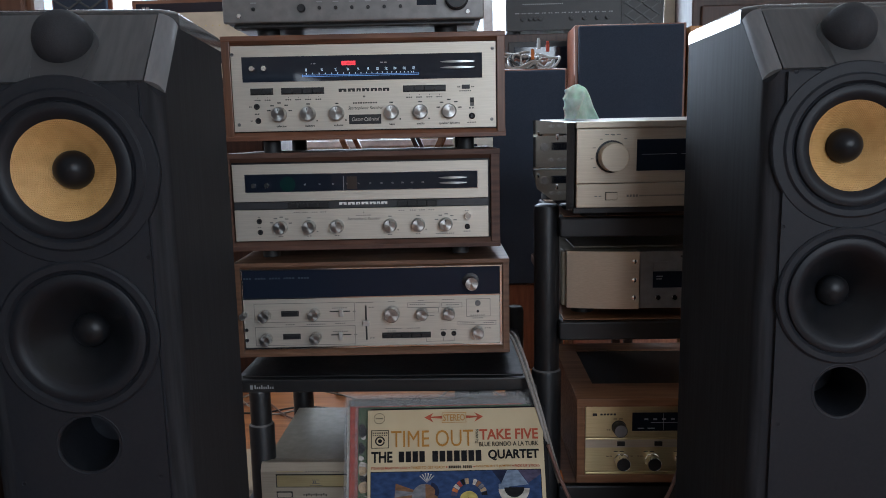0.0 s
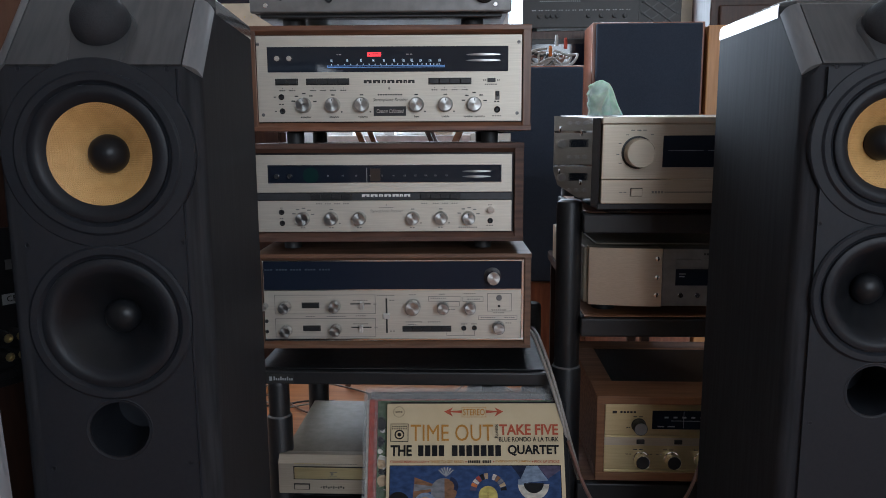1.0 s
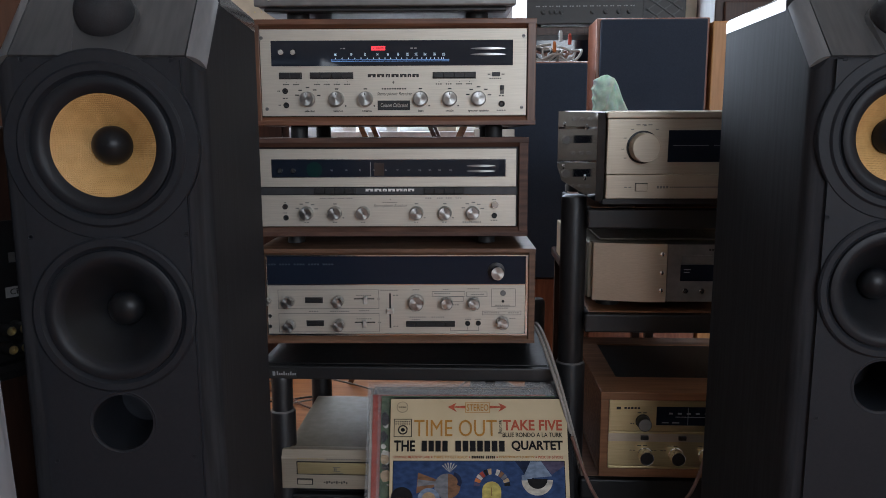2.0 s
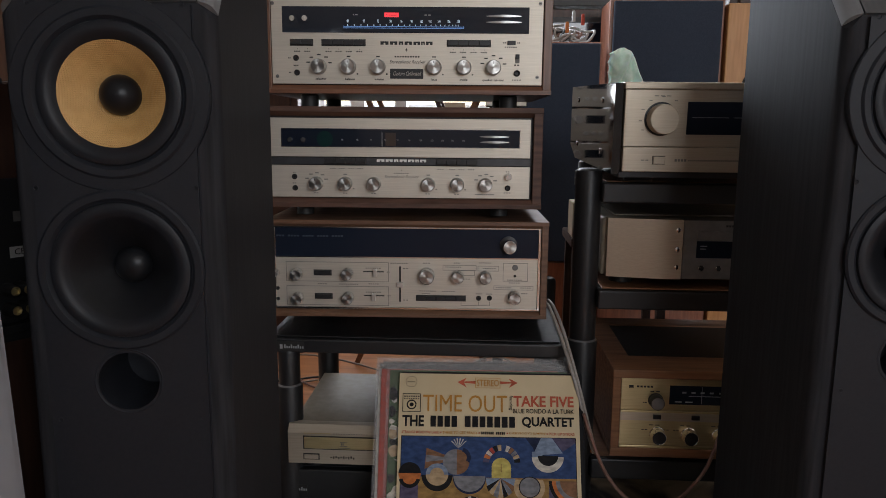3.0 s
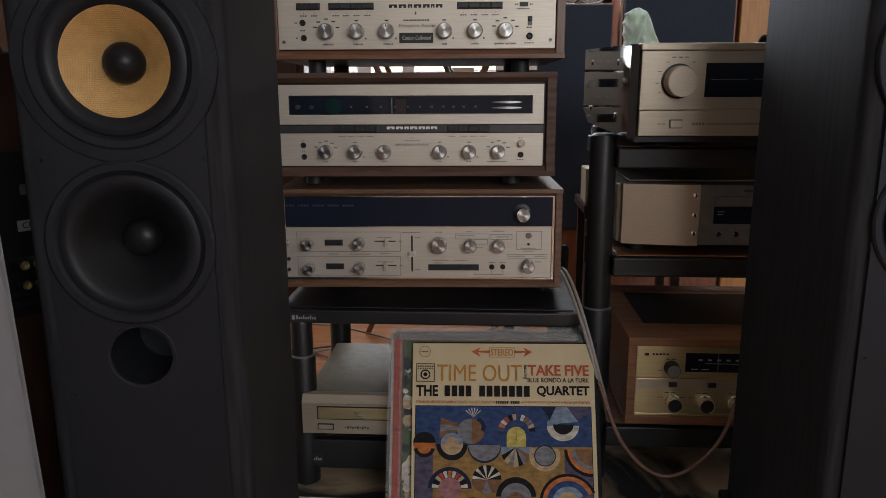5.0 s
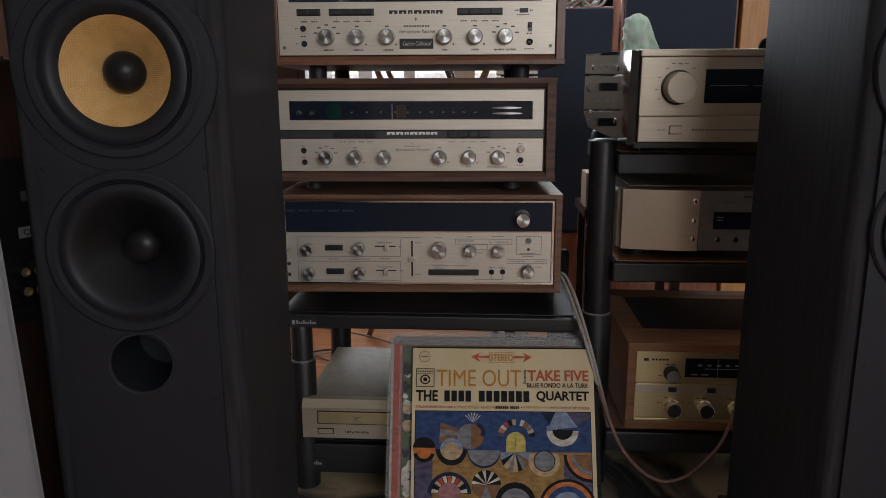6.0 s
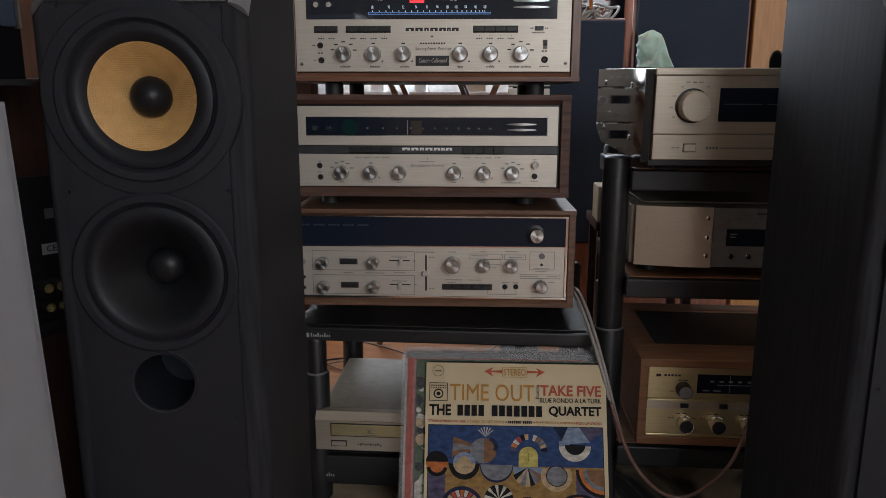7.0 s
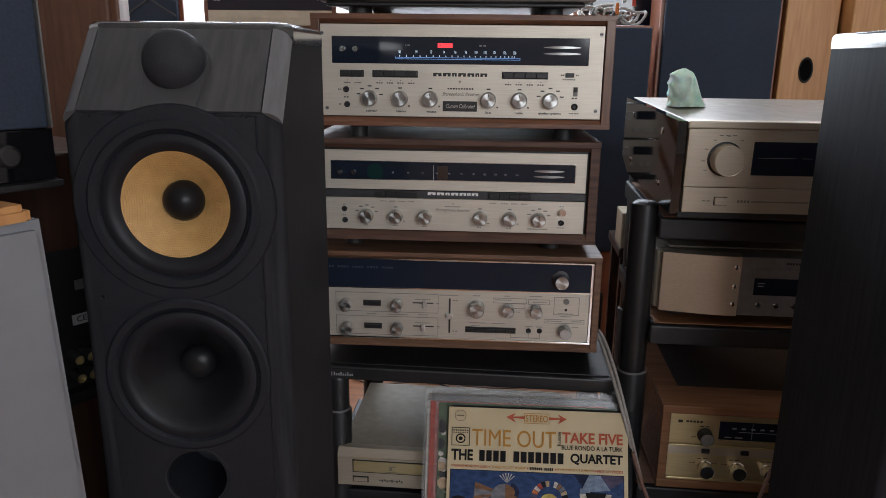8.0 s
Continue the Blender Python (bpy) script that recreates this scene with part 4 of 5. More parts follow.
def tube_receiver():
    t = thing("gold_receiver", pose(0.2585, 1.338, 0.130) @ Matrix.Scale(1.027, 4), "gold-faced receiver in an oiled walnut case", "receiver")
    W, H, D, th = 0.44, 0.181, 0.36, 0.0155
    h0 = 0.019
    part("case_bottom", box(0, W, 0, D, h0, h0 + th, 0.0015), TEAK, t)
    for x0, x1 in ((0.0005, th), (W - th, W - 0.0005)):
        part("case_side", box(x0, x1, 0.0006, D, h0 + th, H - th, 0.001), TEAK, t, "walnut side")
    # top board framed round its vent
    part("case_top_front", box(0, W, 0, 0.085, H - th, H, 0.0015), TEAK, t, "walnut top board")
    part("case_top_rear", box(0, W, D - 0.055, D, H - th, H, 0.0015), TEAK, t)
    for x0, x1 in ((0, 0.042), (W - 0.042, W)):
        part("case_top_side", box(x0, x1, 0.085, D - 0.055, H - th, H - 0.0003), TEAK, t)
    part("vent_mesh", box(0.040, W - 0.040, 0.083, D - 0.053, H - 0.0055, H - 0.0030), MESH, t, "black perforated vent")
    part("inside", box(th, W - th, 0.025, D - 0.01, h0 + th, H - th - 0.004), DARKHOLE, t)
    f = Face(0, 440, 0, 181, 0, 0.44, 0.181, 0, 0.007)
    part("upper_faceplate", f.slab(17, 17.5, 423, 76, 0, 0.006, 0.0006), BRASS, t, "gold upper panel")
    part("bright_rib", f.slab(17, 76.5, 423, 80, 0.003, 0.006, 0.001), BRASS, t, "bright gold rib")
    part("lower_faceplate", f.slab(17, 80.5, 423, 142, 0.0, 0.006, 0.0004), BRASS, t, "gold lower panel")
    part("switch_strip", f.slab(17, 81, 423, 96, 0.0005, 0.001), CHAMP, t, "pale grey switch strip")
    part("bottom_rib", f.slab(17, 142.5, 423, 147.5, 0.003, 0.006, 0.001), BRASS, t, "bright gold rib")
    part("tuning_window", f.slab(102, 29, 230, 64, 0.0008, 0.002), DIAL, t, "black tuning window")
    f.bars([(124 + k * 16, 40, 124 + k * 16 + 7, 43) for k in range(6)] + [(136, 47.5, 220, 48.5), (158, 30, 158.8, 62), (112, 58, 124, 60), (130, 58, 143, 60)], "scale_figures", SCALE_DIM, t, 0.0011)
    f.bars([(44 + k * 6, 30.5, 44 + k * 6 + 4.2, 34) for k in range(5)] + [(30, 30, 38, 35)] + f.label_row((78,), 41, 20, 1.5) + f.label_row((60,), 62, 8, 1.5) + f.label_row((62, 106), 88, 12, 1.3) + f.label_row((80, 135, 190), 104, 22, 1.4) + f.label_row((62, 100, 118), 113, 12, 1.2), "printed_legend", INK, t)
    f.knob(78, 57, 12.5, t, BLACK, 0.020, GREY_METAL, "knob", "black knob with a metal centre")
    for u in (84, 140, 194, 250):
        f.knob(u, 121, 13, t, CHROME, 0.020, BLACK, "knob", "chrome knob with a black centre")
    for u in (82, 150):
        part("slide_switch", f.slab(u - 7, 84, u + 7, 92, 0.004, 0.001, 0.0006), BLACK, t, "black slide switch")
    for x in (0.05, W - 0.05):
        for y in (0.06, D - 0.05):
            part("foot", lathe([(0.016, 0.0), (0.016, 0.018)], 20, "z", (x, y, 0)), RUBBER, t)
    return t


tube_receiver()


def cd_player():
    t = thing("cd_player", pose(-0.339, 1.317, 0.105) @ Matrix.Scale(1.02, 4), "slim gold-champagne compact disc player on the lower shelf", "CD player")
    W, D = 0.43, 0.295
    part("body", box(0.004, W - 0.004, 0.010, D, 0.018, 0.090, 0.002), TOPMETAL, t, "champagne metal cover")
    part("front_panel", box(0, W, -0.001, 0.012, 0.020, 0.0795, 0.001), CHAMP, t, "champagne front panel")
    slope = prism([(-0.001, 0.0797), (0.010, 0.092), (0.024, 0.0925), (0.024, 0.0797)], 0, W)
    part("top_lip", slope, CHAMP, t, "rounded front lip", smooth=True)
    f = Face(0, 430, 0, 90, 0, 0.43, 0.092, 0.002, -0.001)
    f.bars([(28, 18, 205, 44)], "tray_gap", INK, t, 0.0003)
    part("disc_tray", f.slab(30, 20, 203, 42, 0.0025, 0.0, 0.0015), BRASS, t, "closed gold disc tray")
    tf = Face(0, 430, 0, 90, 0, 0.43, 0.092, 0.002, -0.0035)
    tf.bars([(98, 30, 100, 34), (101, 30, 103, 34), (96, 28, 110, 29), (96, 35, 110, 36), (92, 39, 115, 39.8)], "tray_mark", GREYINK, t)
    f.bars([(28, 52, 58, 64)], "button_gap", INK, t, 0.0003)
    part("power_button", f.slab(30, 54, 56, 62, 0.003, 0.0, 0.001), CHAMP, t, "oblong power button")
    f.bars([(78 + k * 4.6, 58 - (k % 3), 78 + k * 4.6 + 2.6, 60 + (k % 2) * 1.6) for k in range(10)], "script_line", INK, t)
    f.bars([(30 + k * 5, 12.5, 30 + k * 5 + 3.8, 14.3) for k in range(10)], "gold_marks", BRASS, t)
    f.bars([(84 + k * 4.6, 12.8, 84 + k * 4.6 + 2.8, 14) for k in range(14)], "printed_legend", GREYINK, t)
    for x in (0.04, W - 0.04):
        for y in (0.05, D - 0.05):
            part("foot", lathe([(0.018, 0.0), (0.018, 0.018)], 20, "z", (x, y, 0)), BLACK, t)
    return t


cd_player()


# ---- records ----
CLEAR = bpy.data.materials.new("clear_plastic_sleeve")
CLEAR.use_nodes = True
_b = CLEAR.node_tree.nodes["Principled BSDF"]
_b.inputs["Base Color"].default_value = (0.6, 0.6, 0.6, 1)
_b.inputs["Roughness"].default_value = 0.12
_b.inputs["Alpha"].default_value = 0.10
PRINT = {k: mat("print_" + k, c, 0.65, col2=tuple(q * 0.5 for q in c), scale=70, stretch=(1, 1, 1.8), contrast=(0.36, 0.72), bump=0.1, spec=0.12) for k, c in dict(
    blue=(0.035, 0.066, 0.165), navy=(0.018, 0.025, 0.06), ochre=(0.31, 0.185, 0.062), grey=(0.20, 0.20, 0.215), brown=(0.22, 0.115, 0.06),
    tan=(0.46, 0.33, 0.19), black=(0.012, 0.011, 0.012), white=(0.58, 0.54, 0.46), orange=(0.50, 0.16, 0.045), yellow=(0.56, 0.47, 0.13),
    purple=(0.095, 0.08, 0.135), pink=(0.36, 0.17, 0.18), red=(0.42, 0.07, 0.045), gold=(0.50, 0.24, 0.045), coral=(0.48, 0.105, 0.055), lightblue=(0.22, 0.28, 0.38), green=(0.07, 0.11, 0.05)).items()}
LEAN_BACK = -24
SIDE = 0.314


def record(m, label, card, thick=0.004, w=SIDE, clear=False):
    t = thing("record_sleeve", m, label, "record", "records leaning on the rack")
    part("cover", box(0, w, 0.0005, thick, 0, SIDE + 0.001, 0.0006), card, t)
    if clear:
        part("plastic_sleeve", box(-0.006, w + 0.008, -0.0004, thick + 0.0006, 0.0, SIDE + 0.012), CLEAR, t, "crumpled clear plastic sleeve")
    return t


def lean(x, dy, dz=0.0, yaw=2.0):
    return pose(x, 1.153, 0.031, 0, 0, yaw) @ pose(0, 0, 0, LEAN_BACK) @ pose(0, dy, dz)


front = record(lean(-0.121, 0.0), "cream jazz record sleeve with an abstract painted panel", CREAM, 0.004)
record(lean(-0.116, 0.0046, 0.003), "black record sleeve behind the front record", BLACKCARD, 0.004, 0.3165)


class Art:
    """Flat printed shapes on a sleeve: u to the right, v down, in tenths of a millimetre or so."""

    def __init__(self, parent):
        self.parent, self.layer, self.bms = parent, 0, 0

    def p(self, u, v):
        return (u - 140) * 0.0004, SIDE - (v - 128) * 0.000378

    def poly(self, pts, colour, name="print"):
        self.layer += 1
        bm = bmesh.new()
        y = 0.0003 - 0.000012 * self.layer
        vs = []
        for u, v in pts:
            x, z = self.p(u, v)
            vs.append(bm.verts.new((x, y, z)))
        f = bm.faces.new(vs)
        if f.normal.y > 0:
            f.normal_flip()
        return part(name, bm, PRINT[colour], self.parent)

    def rect(self, u0, v0, u1, v1, c):
        return self.poly([(u0, v0), (u1, v0), (u1, v1), (u0, v1)], c)

    def pie(self, u, v, r, a0, a1, c, r0=0.0, n=28, sx=1.0):
        """Angles in degrees, 0 to the right, 90 up."""
        out = [(u + sx * r * math.cos(radians(a0 + (a1 - a0) * k / n)), v - r * math.sin(radians(a0 + (a1 - a0) * k / n))) for k in range(n + 1)]
        if abs(a1 - a0) >= 360:
            out.pop()
        if r0 > 0:
            out += [(u + sx * r0 * math.cos(radians(a1 + (a0 - a1) * k / n)), v - r0 * math.sin(radians(a1 + (a0 - a1) * k / n))) for k in range(n + 1)]
        elif abs(a1 - a0) < 180:
            out.append((u, v))
        return self.poly(out, c)


art = Art(front)
art.rect(154, 407, 908, 898, "black")
art.rect(157, 410, 905, 590, "blue")
art.rect(157, 586, 905, 895, "ochre")
art.rect(157, 620, 232, 895, "purple")
art.rect(788, 600, 905, 895, "purple")
art.poly([(690, 410), (905, 410), (905, 425), (800, 470), (745, 500), (720, 450)], "navy")
art.poly([(757, 410), (805, 410), (850, 475), (720, 488)], "lightblue")
art.poly([(805, 410), (905, 410), (905, 430), (850, 468)], "purple")
# ray fan over the first disc
for k in range(6):
    a = -0.75 + k * 0.3
    art.poly([(403, 460), (403 + 46 * math.sin(a) - 3, 460 - 44 * math.cos(a)), (403 + 46 * math.sin(a) + 3, 460 - 44 * math.cos(a))], "white")
art.poly([(265, 460), (345, 490), (340, 522), (258, 552)], "brown")
art.poly([(264, 490), (344, 500), (342, 512), (262, 522)], "grey")
art.pie(392, 520, 56, 0, 360, "grey")
art.pie(396, 520, 54, -90, 90, "brown")
art.pie(412, 500, 44, -30, 75, "navy", 26)
# arch of coloured bricks
art.pie(588, 522, 90, 0, 180, "blue")
for k, c in enumerate(("purple", "orange", "white", "red", "black", "tan", "blue", "white", "brown", "grey", "tan", "black")):
    art.pie(588, 522, 80, 178 - k * 14.8, 178 - k * 14.8 - 12.6, c, 54, 4)
art.pie(586, 540, 41, 0, 180, "yellow")
art.rect(545, 540, 627, 586, "yellow")
art.rect(584, 525, 587, 562, "brown")
# fan under the arch
art.pie(583, 588, 70, 180, 360, "lightblue", sx=0.9)
for k, c in enumerate(("black", "tan", "grey", "tan", "black", "grey", "brown")):
    art.pie(583, 588, 84, 205 + k * 19, 205 + k * 19 + 17, c, 0, 5, 0.8)
# pale horseshoe
art.pie(785, 492, 68, 180, 360, "white", 0, sx=1.0)
art.rect(718, 470, 762, 494, "lightblue")
art.pie(786, 487, 44, 180, 360, "black")
# left shapes
art.pie(195, 572, 48, 0, 180, "black")
art.pie(195, 572, 48, 180, 360, "orange")
art.pie(195, 590, 46, 190, 350, "black", 30)
art.pie(312, 578, 70, 180, 360, "black", sx=0.95)
art.pie(312, 576, 48, 0, 360, "tan")
art.pie(312, 576, 48, 0, 180, "lightblue", 30)
art.pie(450, 586, 72, 180, 360, "navy", sx=0.98)
art.pie(450, 580, 68, 180, 360, "grey")
art.pie(705, 625, 66, 150, 390, "tan")
art.pie(706, 624, 46, 0, 360, "black")
art.pie(706, 624, 42, 0, 360, "grey")
for r, c in ((118, "black"), (104, "orange"), (88, "grey"), (70, "brown")):
    art.pie(905, 596, r, 180, 270, c, 0, 20)
# lower rows
art.pie(304, 768, 92, 0, 180, "navy")
for k, c in enumerate(("white", "black", "tan", "red", "white", "orange", "white", "red", "tan", "black", "white")):
    art.pie(304, 768, 76, 178 - k * 16.2, 178 - k * 16.2 - 13, c, 48, 4)
art.pie(304, 768, 47, 0, 360, "pink")
art.pie(304, 830, 70, 180, 360, "brown")
art.pie(460, 728, 62, 0, 360, "black")
for k in range(5):
    art.pie(460, 728, 61, 20 + k * 36, 34 + k * 36, "white", 0, 4)
art.pie(460, 728, 61, 180, 360, "brown")
art.pie(460, 728, 61, 250, 290, "grey")
art.pie(582, 800, 84, 0, 180, "black")
art.pie(582, 806, 64, 0, 180, "grey")
art.pie(582, 820, 40, 0, 180, "brown")
for r, c in ((120, "black"), (108, "orange"), (90, "blue"), (66, "lightblue"), (44, "tan")):
    art.pie(800, 820, r, 20, 180, c, 0, 20)
art.pie(400, 850, 46, 0, 360, "navy")
art.pie(400, 850, 34, 0, 360, "tan")
art.pie(690, 862, 40, 0, 360, "brown")
# heading marks
art.poly([(395, 163), (436, 143), (424, 160), (474, 157), (474, 170), (424, 166), (436, 187)], "coral")
art.poly([(660, 163), (620, 143), (632, 160), (582, 157), (582, 170), (632, 166), (620, 187)], "coral")
for a in ((474, 142, 583, 144), (474, 187, 583, 189), (474, 142, 476, 189), (581, 142, 583, 189)):
    art.rect(*a, "gold")
for a in ((156, 218, 236, 221), (156, 298, 236, 301), (156, 218, 159, 301), (233, 218, 236, 301)):
    art.rect(*a, "black")
art.pie(196, 268, 22, 0, 360, "black", 16)
art.pie(196, 268, 9, 0, 360, "black")
for u in (163, 173, 183, 193, 203, 213, 223):
    art.rect(u, 228, u + 6, 234, "black")
    art.rect(u, 239, u + 5, 244, "black")
art.pie(193, 164, 25, 0, 360, "black", 23.4, sx=1.0)
for u in (178, 186, 194, 202):
    art.rect(u, 161, u + 5, 167, "black")
# one title holds a name: plain bars
for k in range(13):
    if k != 7:
        art.rect(500 + k * 8, 385, 500 + k * 8 + 5.5, 397, "black")
for u in (325, 491, 613, 784):
    art.pie(u, 391, 3.4, 0, 360, "coral", 0, 10)
# a name, as plain upright bars
for u0, n in ((278, 4), (427, 7)):
    for k in range(n):
        w = 30.5 if n == 4 else 32
        a = u0 + k * w
        art.rect(a + 2, 317, a + w - 5, 366, "black")


def fitted(body, u0, u1, v0, v1, colour, bold=0.0):
    """Lettering that fills the given rectangle of the sleeve."""
    x0, z1 = art.p(u0, v0)
    x1, z0 = art.p(u1, v1)
    cu = bpy.data.curves.new("lettering", "FONT")
    cu.body, cu.size, cu.offset, cu.resolution_u, cu.extrude = body, 1.0, bold, 3, 0.001
    cu.materials.append(PRINT[colour])
    ob = new("lettering", cu)
    bpy.context.view_layer.update()
    lo, hi = Vector(ob.bound_box[0]), Vector(ob.bound_box[6])
    sx, sz = (x1 - x0) / (hi.x - lo.x), (z1 - z0) / (hi.y - lo.y)
    ob.parent = front
    ob.matrix_basis = pose(x0 - lo.x * sx, -0.0012, z0 - lo.y * sz, 90) @ Matrix.Diagonal((sx, sz, 0.1, 1))
    return ob


fitted("TIME OUT", 246, 613, 222, 298, "gold", 0.0)
fitted("TAKE FIVE", 640, 902, 222, 271, "coral", 0.026)
fitted("BLUE RONDO A LA TURK", 638, 902, 280, 301, "black", 0.008)
fitted("THE", 157, 252, 316, 366, "black", 0.034)
fitted("QUARTET", 676, 902, 316, 366, "black", 0.034)
fitted("STRANGE MEADOW LARK", 156, 318, 385, 397, "coral", 0.012)
fitted("THREE TO GET READY", 333, 484, 385, 397, "gold", 0.008)
fitted("EVERYBODY'S JUMPIN'", 621, 777, 385, 397, "gold", 0.008)
fitted("PICK UP STICKS", 792, 902, 385, 397, "coral", 0.012)
fitted("STEREO", 480, 577, 150, 181, "gold", 0.012)
vert = fitted("featuring", 622, 698, 0, 11, "black", 0.006)
vert.matrix_basis = pose(*[art.p(624, 222)[0], -0.0012, art.p(624, 222)[1]]) @ pose(0, 0, 0, 90) @ pose(0, 0, 0, 0, 0, -90) @ Matrix.Diagonal((0.0068, 0.0085, 0.1, 1))

photo = record(lean(-0.139, 0.010, 0.006), "record sleeve with a blurred green and white photograph", PRINT["green"], 0.0035, clear=True)
art2 = Art(photo)
rnd = random.Random(4)
for k in range(34):
    u, v = 148 + rnd.random() * 60, 190 + rnd.random() * 660
    r = 8 + rnd.random() * 20
    n = 9
    art2.poly([(min(max(u + r * (0.7 + 0.5 * rnd.random()) * math.cos(2 * math.pi * q / n), 143), 900), v + r * (0.8 + 0.6 * rnd.random()) * math.sin(2 * math.pi * q / n)) for q in range(n)], ("white", "white", "black", "green", "tan")[k % 5])
record(lean(-0.155, 0.0148, 0.008), "red-edged record sleeve in clear plastic", PRINT["red"], 0.0038, clear=True)
CARDS = ["white", "grey", "black", "tan", "white", "lightblue", "grey"]
for k, c in enumerate(CARDS):
    record(lean(-0.160 + 0.006 * ((k * 2) % 3), 0.0195 + 0.0042 * k, 0.008 + 0.0032 * ((k * 3) % 5)), "worn record sleeve in crumpled clear plastic", PRINT[c], 0.0034, clear=True)
tagged(part("white_board", box(-0.40, 0.60, 1.00, 1.262, 0.0, 0.028, 0.004), WHITE), "low white board on the floor under the records", "board")


# ---- cables, cloth, rug ----
c1 = thing("speaker_cable", pose(0, 0, 0), "grey twin speaker cable hanging beside the rack", "cable")
tube([(0.128, 1.60, 0.372), (0.132, 1.48, 0.40), (0.138, 1.40, 0.428), (0.152, 1.34, 0.401), (0.168, 1.305, 0.356), (0.184, 1.283, 0.305), (0.199, 1.272, 0.247), (0.218, 1.27, 0.185)], 0.0032, "cable_core", CABLE_GREY, c1)
tube([(0.135, 1.60, 0.372), (0.139, 1.48, 0.404), (0.145, 1.40, 0.431), (0.159, 1.34, 0.405), (0.174, 1.305, 0.358), (0.189, 1.283, 0.305), (0.204, 1.272, 0.247), (0.222, 1.27, 0.185)], 0.0030, "cable_core", CABLE_GREY, c1)
c2 = thing("hanging_cable", pose(0, 0, 0), "pinkish copper speaker cable drooping under the rack", "cable")
tube([(0.197, 1.263, 0.26), (0.222, 1.26, 0.18), (0.258, 1.26, 0.122), (0.304, 1.26, 0.086), (0.347, 1.26, 0.092), (0.388, 1.26, 0.129), (0.424, 1.27, 0.178), (0.46, 1.32, 0.25)], 0.0032, "cable_core", CABLE_BROWN, c2)
tag = bmesh.new()
bmesh.ops.create_cone(tag, cap_ends=True, segments=8, radius1=0.006, radius2=0.001, depth=0.02)
bmesh.ops.translate(tag, vec=(0.232, 1.36, 0.155), verts=tag.verts)
tagged(part("orange_tag", tag, PRINT["orange"]), "small orange paper tag on the shelf", "tag")
for k, (r, m_) in enumerate(((0.0028, CABLE_GREY), (0.0028, BLACK), (0.003, CABLE_BROWN), (0.0026, CABLE_GREY))):
    c = thing("floor_cable", pose(0, 0, 0), "loose signal cable lying behind the rack", "cable")
    rnd = random.Random(20 + k)
    pts = [(-0.75 + 0.16 * q + rnd.uniform(-0.03, 0.03), 2.0 + 0.05 * k + rnd.uniform(-0.16, 0.16), 0.006 + (0.10 * math.sin(q * 0.9) ** 2 if k == 0 else 0.0)) for q in range(9)]
    tube(pts, r, "cable_core", m_, c)


def cloth():
    """A folded cleaning cloth standing like a hood, with a scalloped hem on one side."""
    bm = bmesh.new()
    n, m = 96, 40
    rings = []
    for j in range(m + 1):
        q = j / m
        z = 0.069 * (1 - (1 - q) ** 1.25)
        left, right = -0.031 - 0.004 * math.sin(q * 2.6), 0.034 - 0.020 * q ** 1.3 - 0.004 * math.sin(q * 3.1) + 0.005 * (1 - q) ** 6
        mid, half = (left + right) / 2, (right - left) / 2 * (1 - q ** 4.5) ** 0.5 + 0.0008
        deep = 0.027 * (1 - 0.45 * q) * (1 - q ** 6) ** 0.5 + 0.0006
        ring = []
        for i in range(n):
            a = 2 * math.pi * i / n
            c, d = math.cos(a), math.sin(a)
            x = mid + half * math.copysign(abs(c) ** 0.8, c)
            y = deep * math.copysign(abs(d) ** 0.9, d)
            if d < 0:
                crease = (x + 0.020 - 0.030 * (z / 0.069)) / 0.0055
                fold = (x - 0.016 + 0.012 * (z / 0.069)) / 0.007
                y += -0.015 * math.exp(-crease * crease) * min(1, 3 * (1 - q)) + 0.013 * math.exp(-fold * fold) * (1 - q * 0.7)
            if c < -0.72:
                x += 0.0045 * abs(math.sin(q * 12)) * (abs(c) - 0.72) / 0.28
            lump = noise.noise(Vector((c * 2.2, d * 2.2, q * 4.5)))
            x += 0.0022 * lump
            y += 0.0040 * lump
            zz = z + (0.003 * noise.noise(Vector((x * 60, y * 60, 1.7))) if q > 0.2 else 0.0)
            ring.append(bm.verts.new((x, y, max(zz, 0.0))))
        rings.append(ring)
    for a, b in zip(rings, rings[1:]):
        for i in range(n):
            bm.faces.new((a[i], a[(i + 1) % n], b[(i + 1) % n], b[i]))
    bm.faces.new(rings[-1])
    ob = part("cleaning_cloth", bm, MINT, None, smooth=True, angle=80)
    ob.matrix_world = pose(0.291, 1.545, 0.8345, 0, 0, 6)
    return tagged(ob, "mint green microfibre cleaning cloth crumpled on the amplifier", "cloth")


cloth()


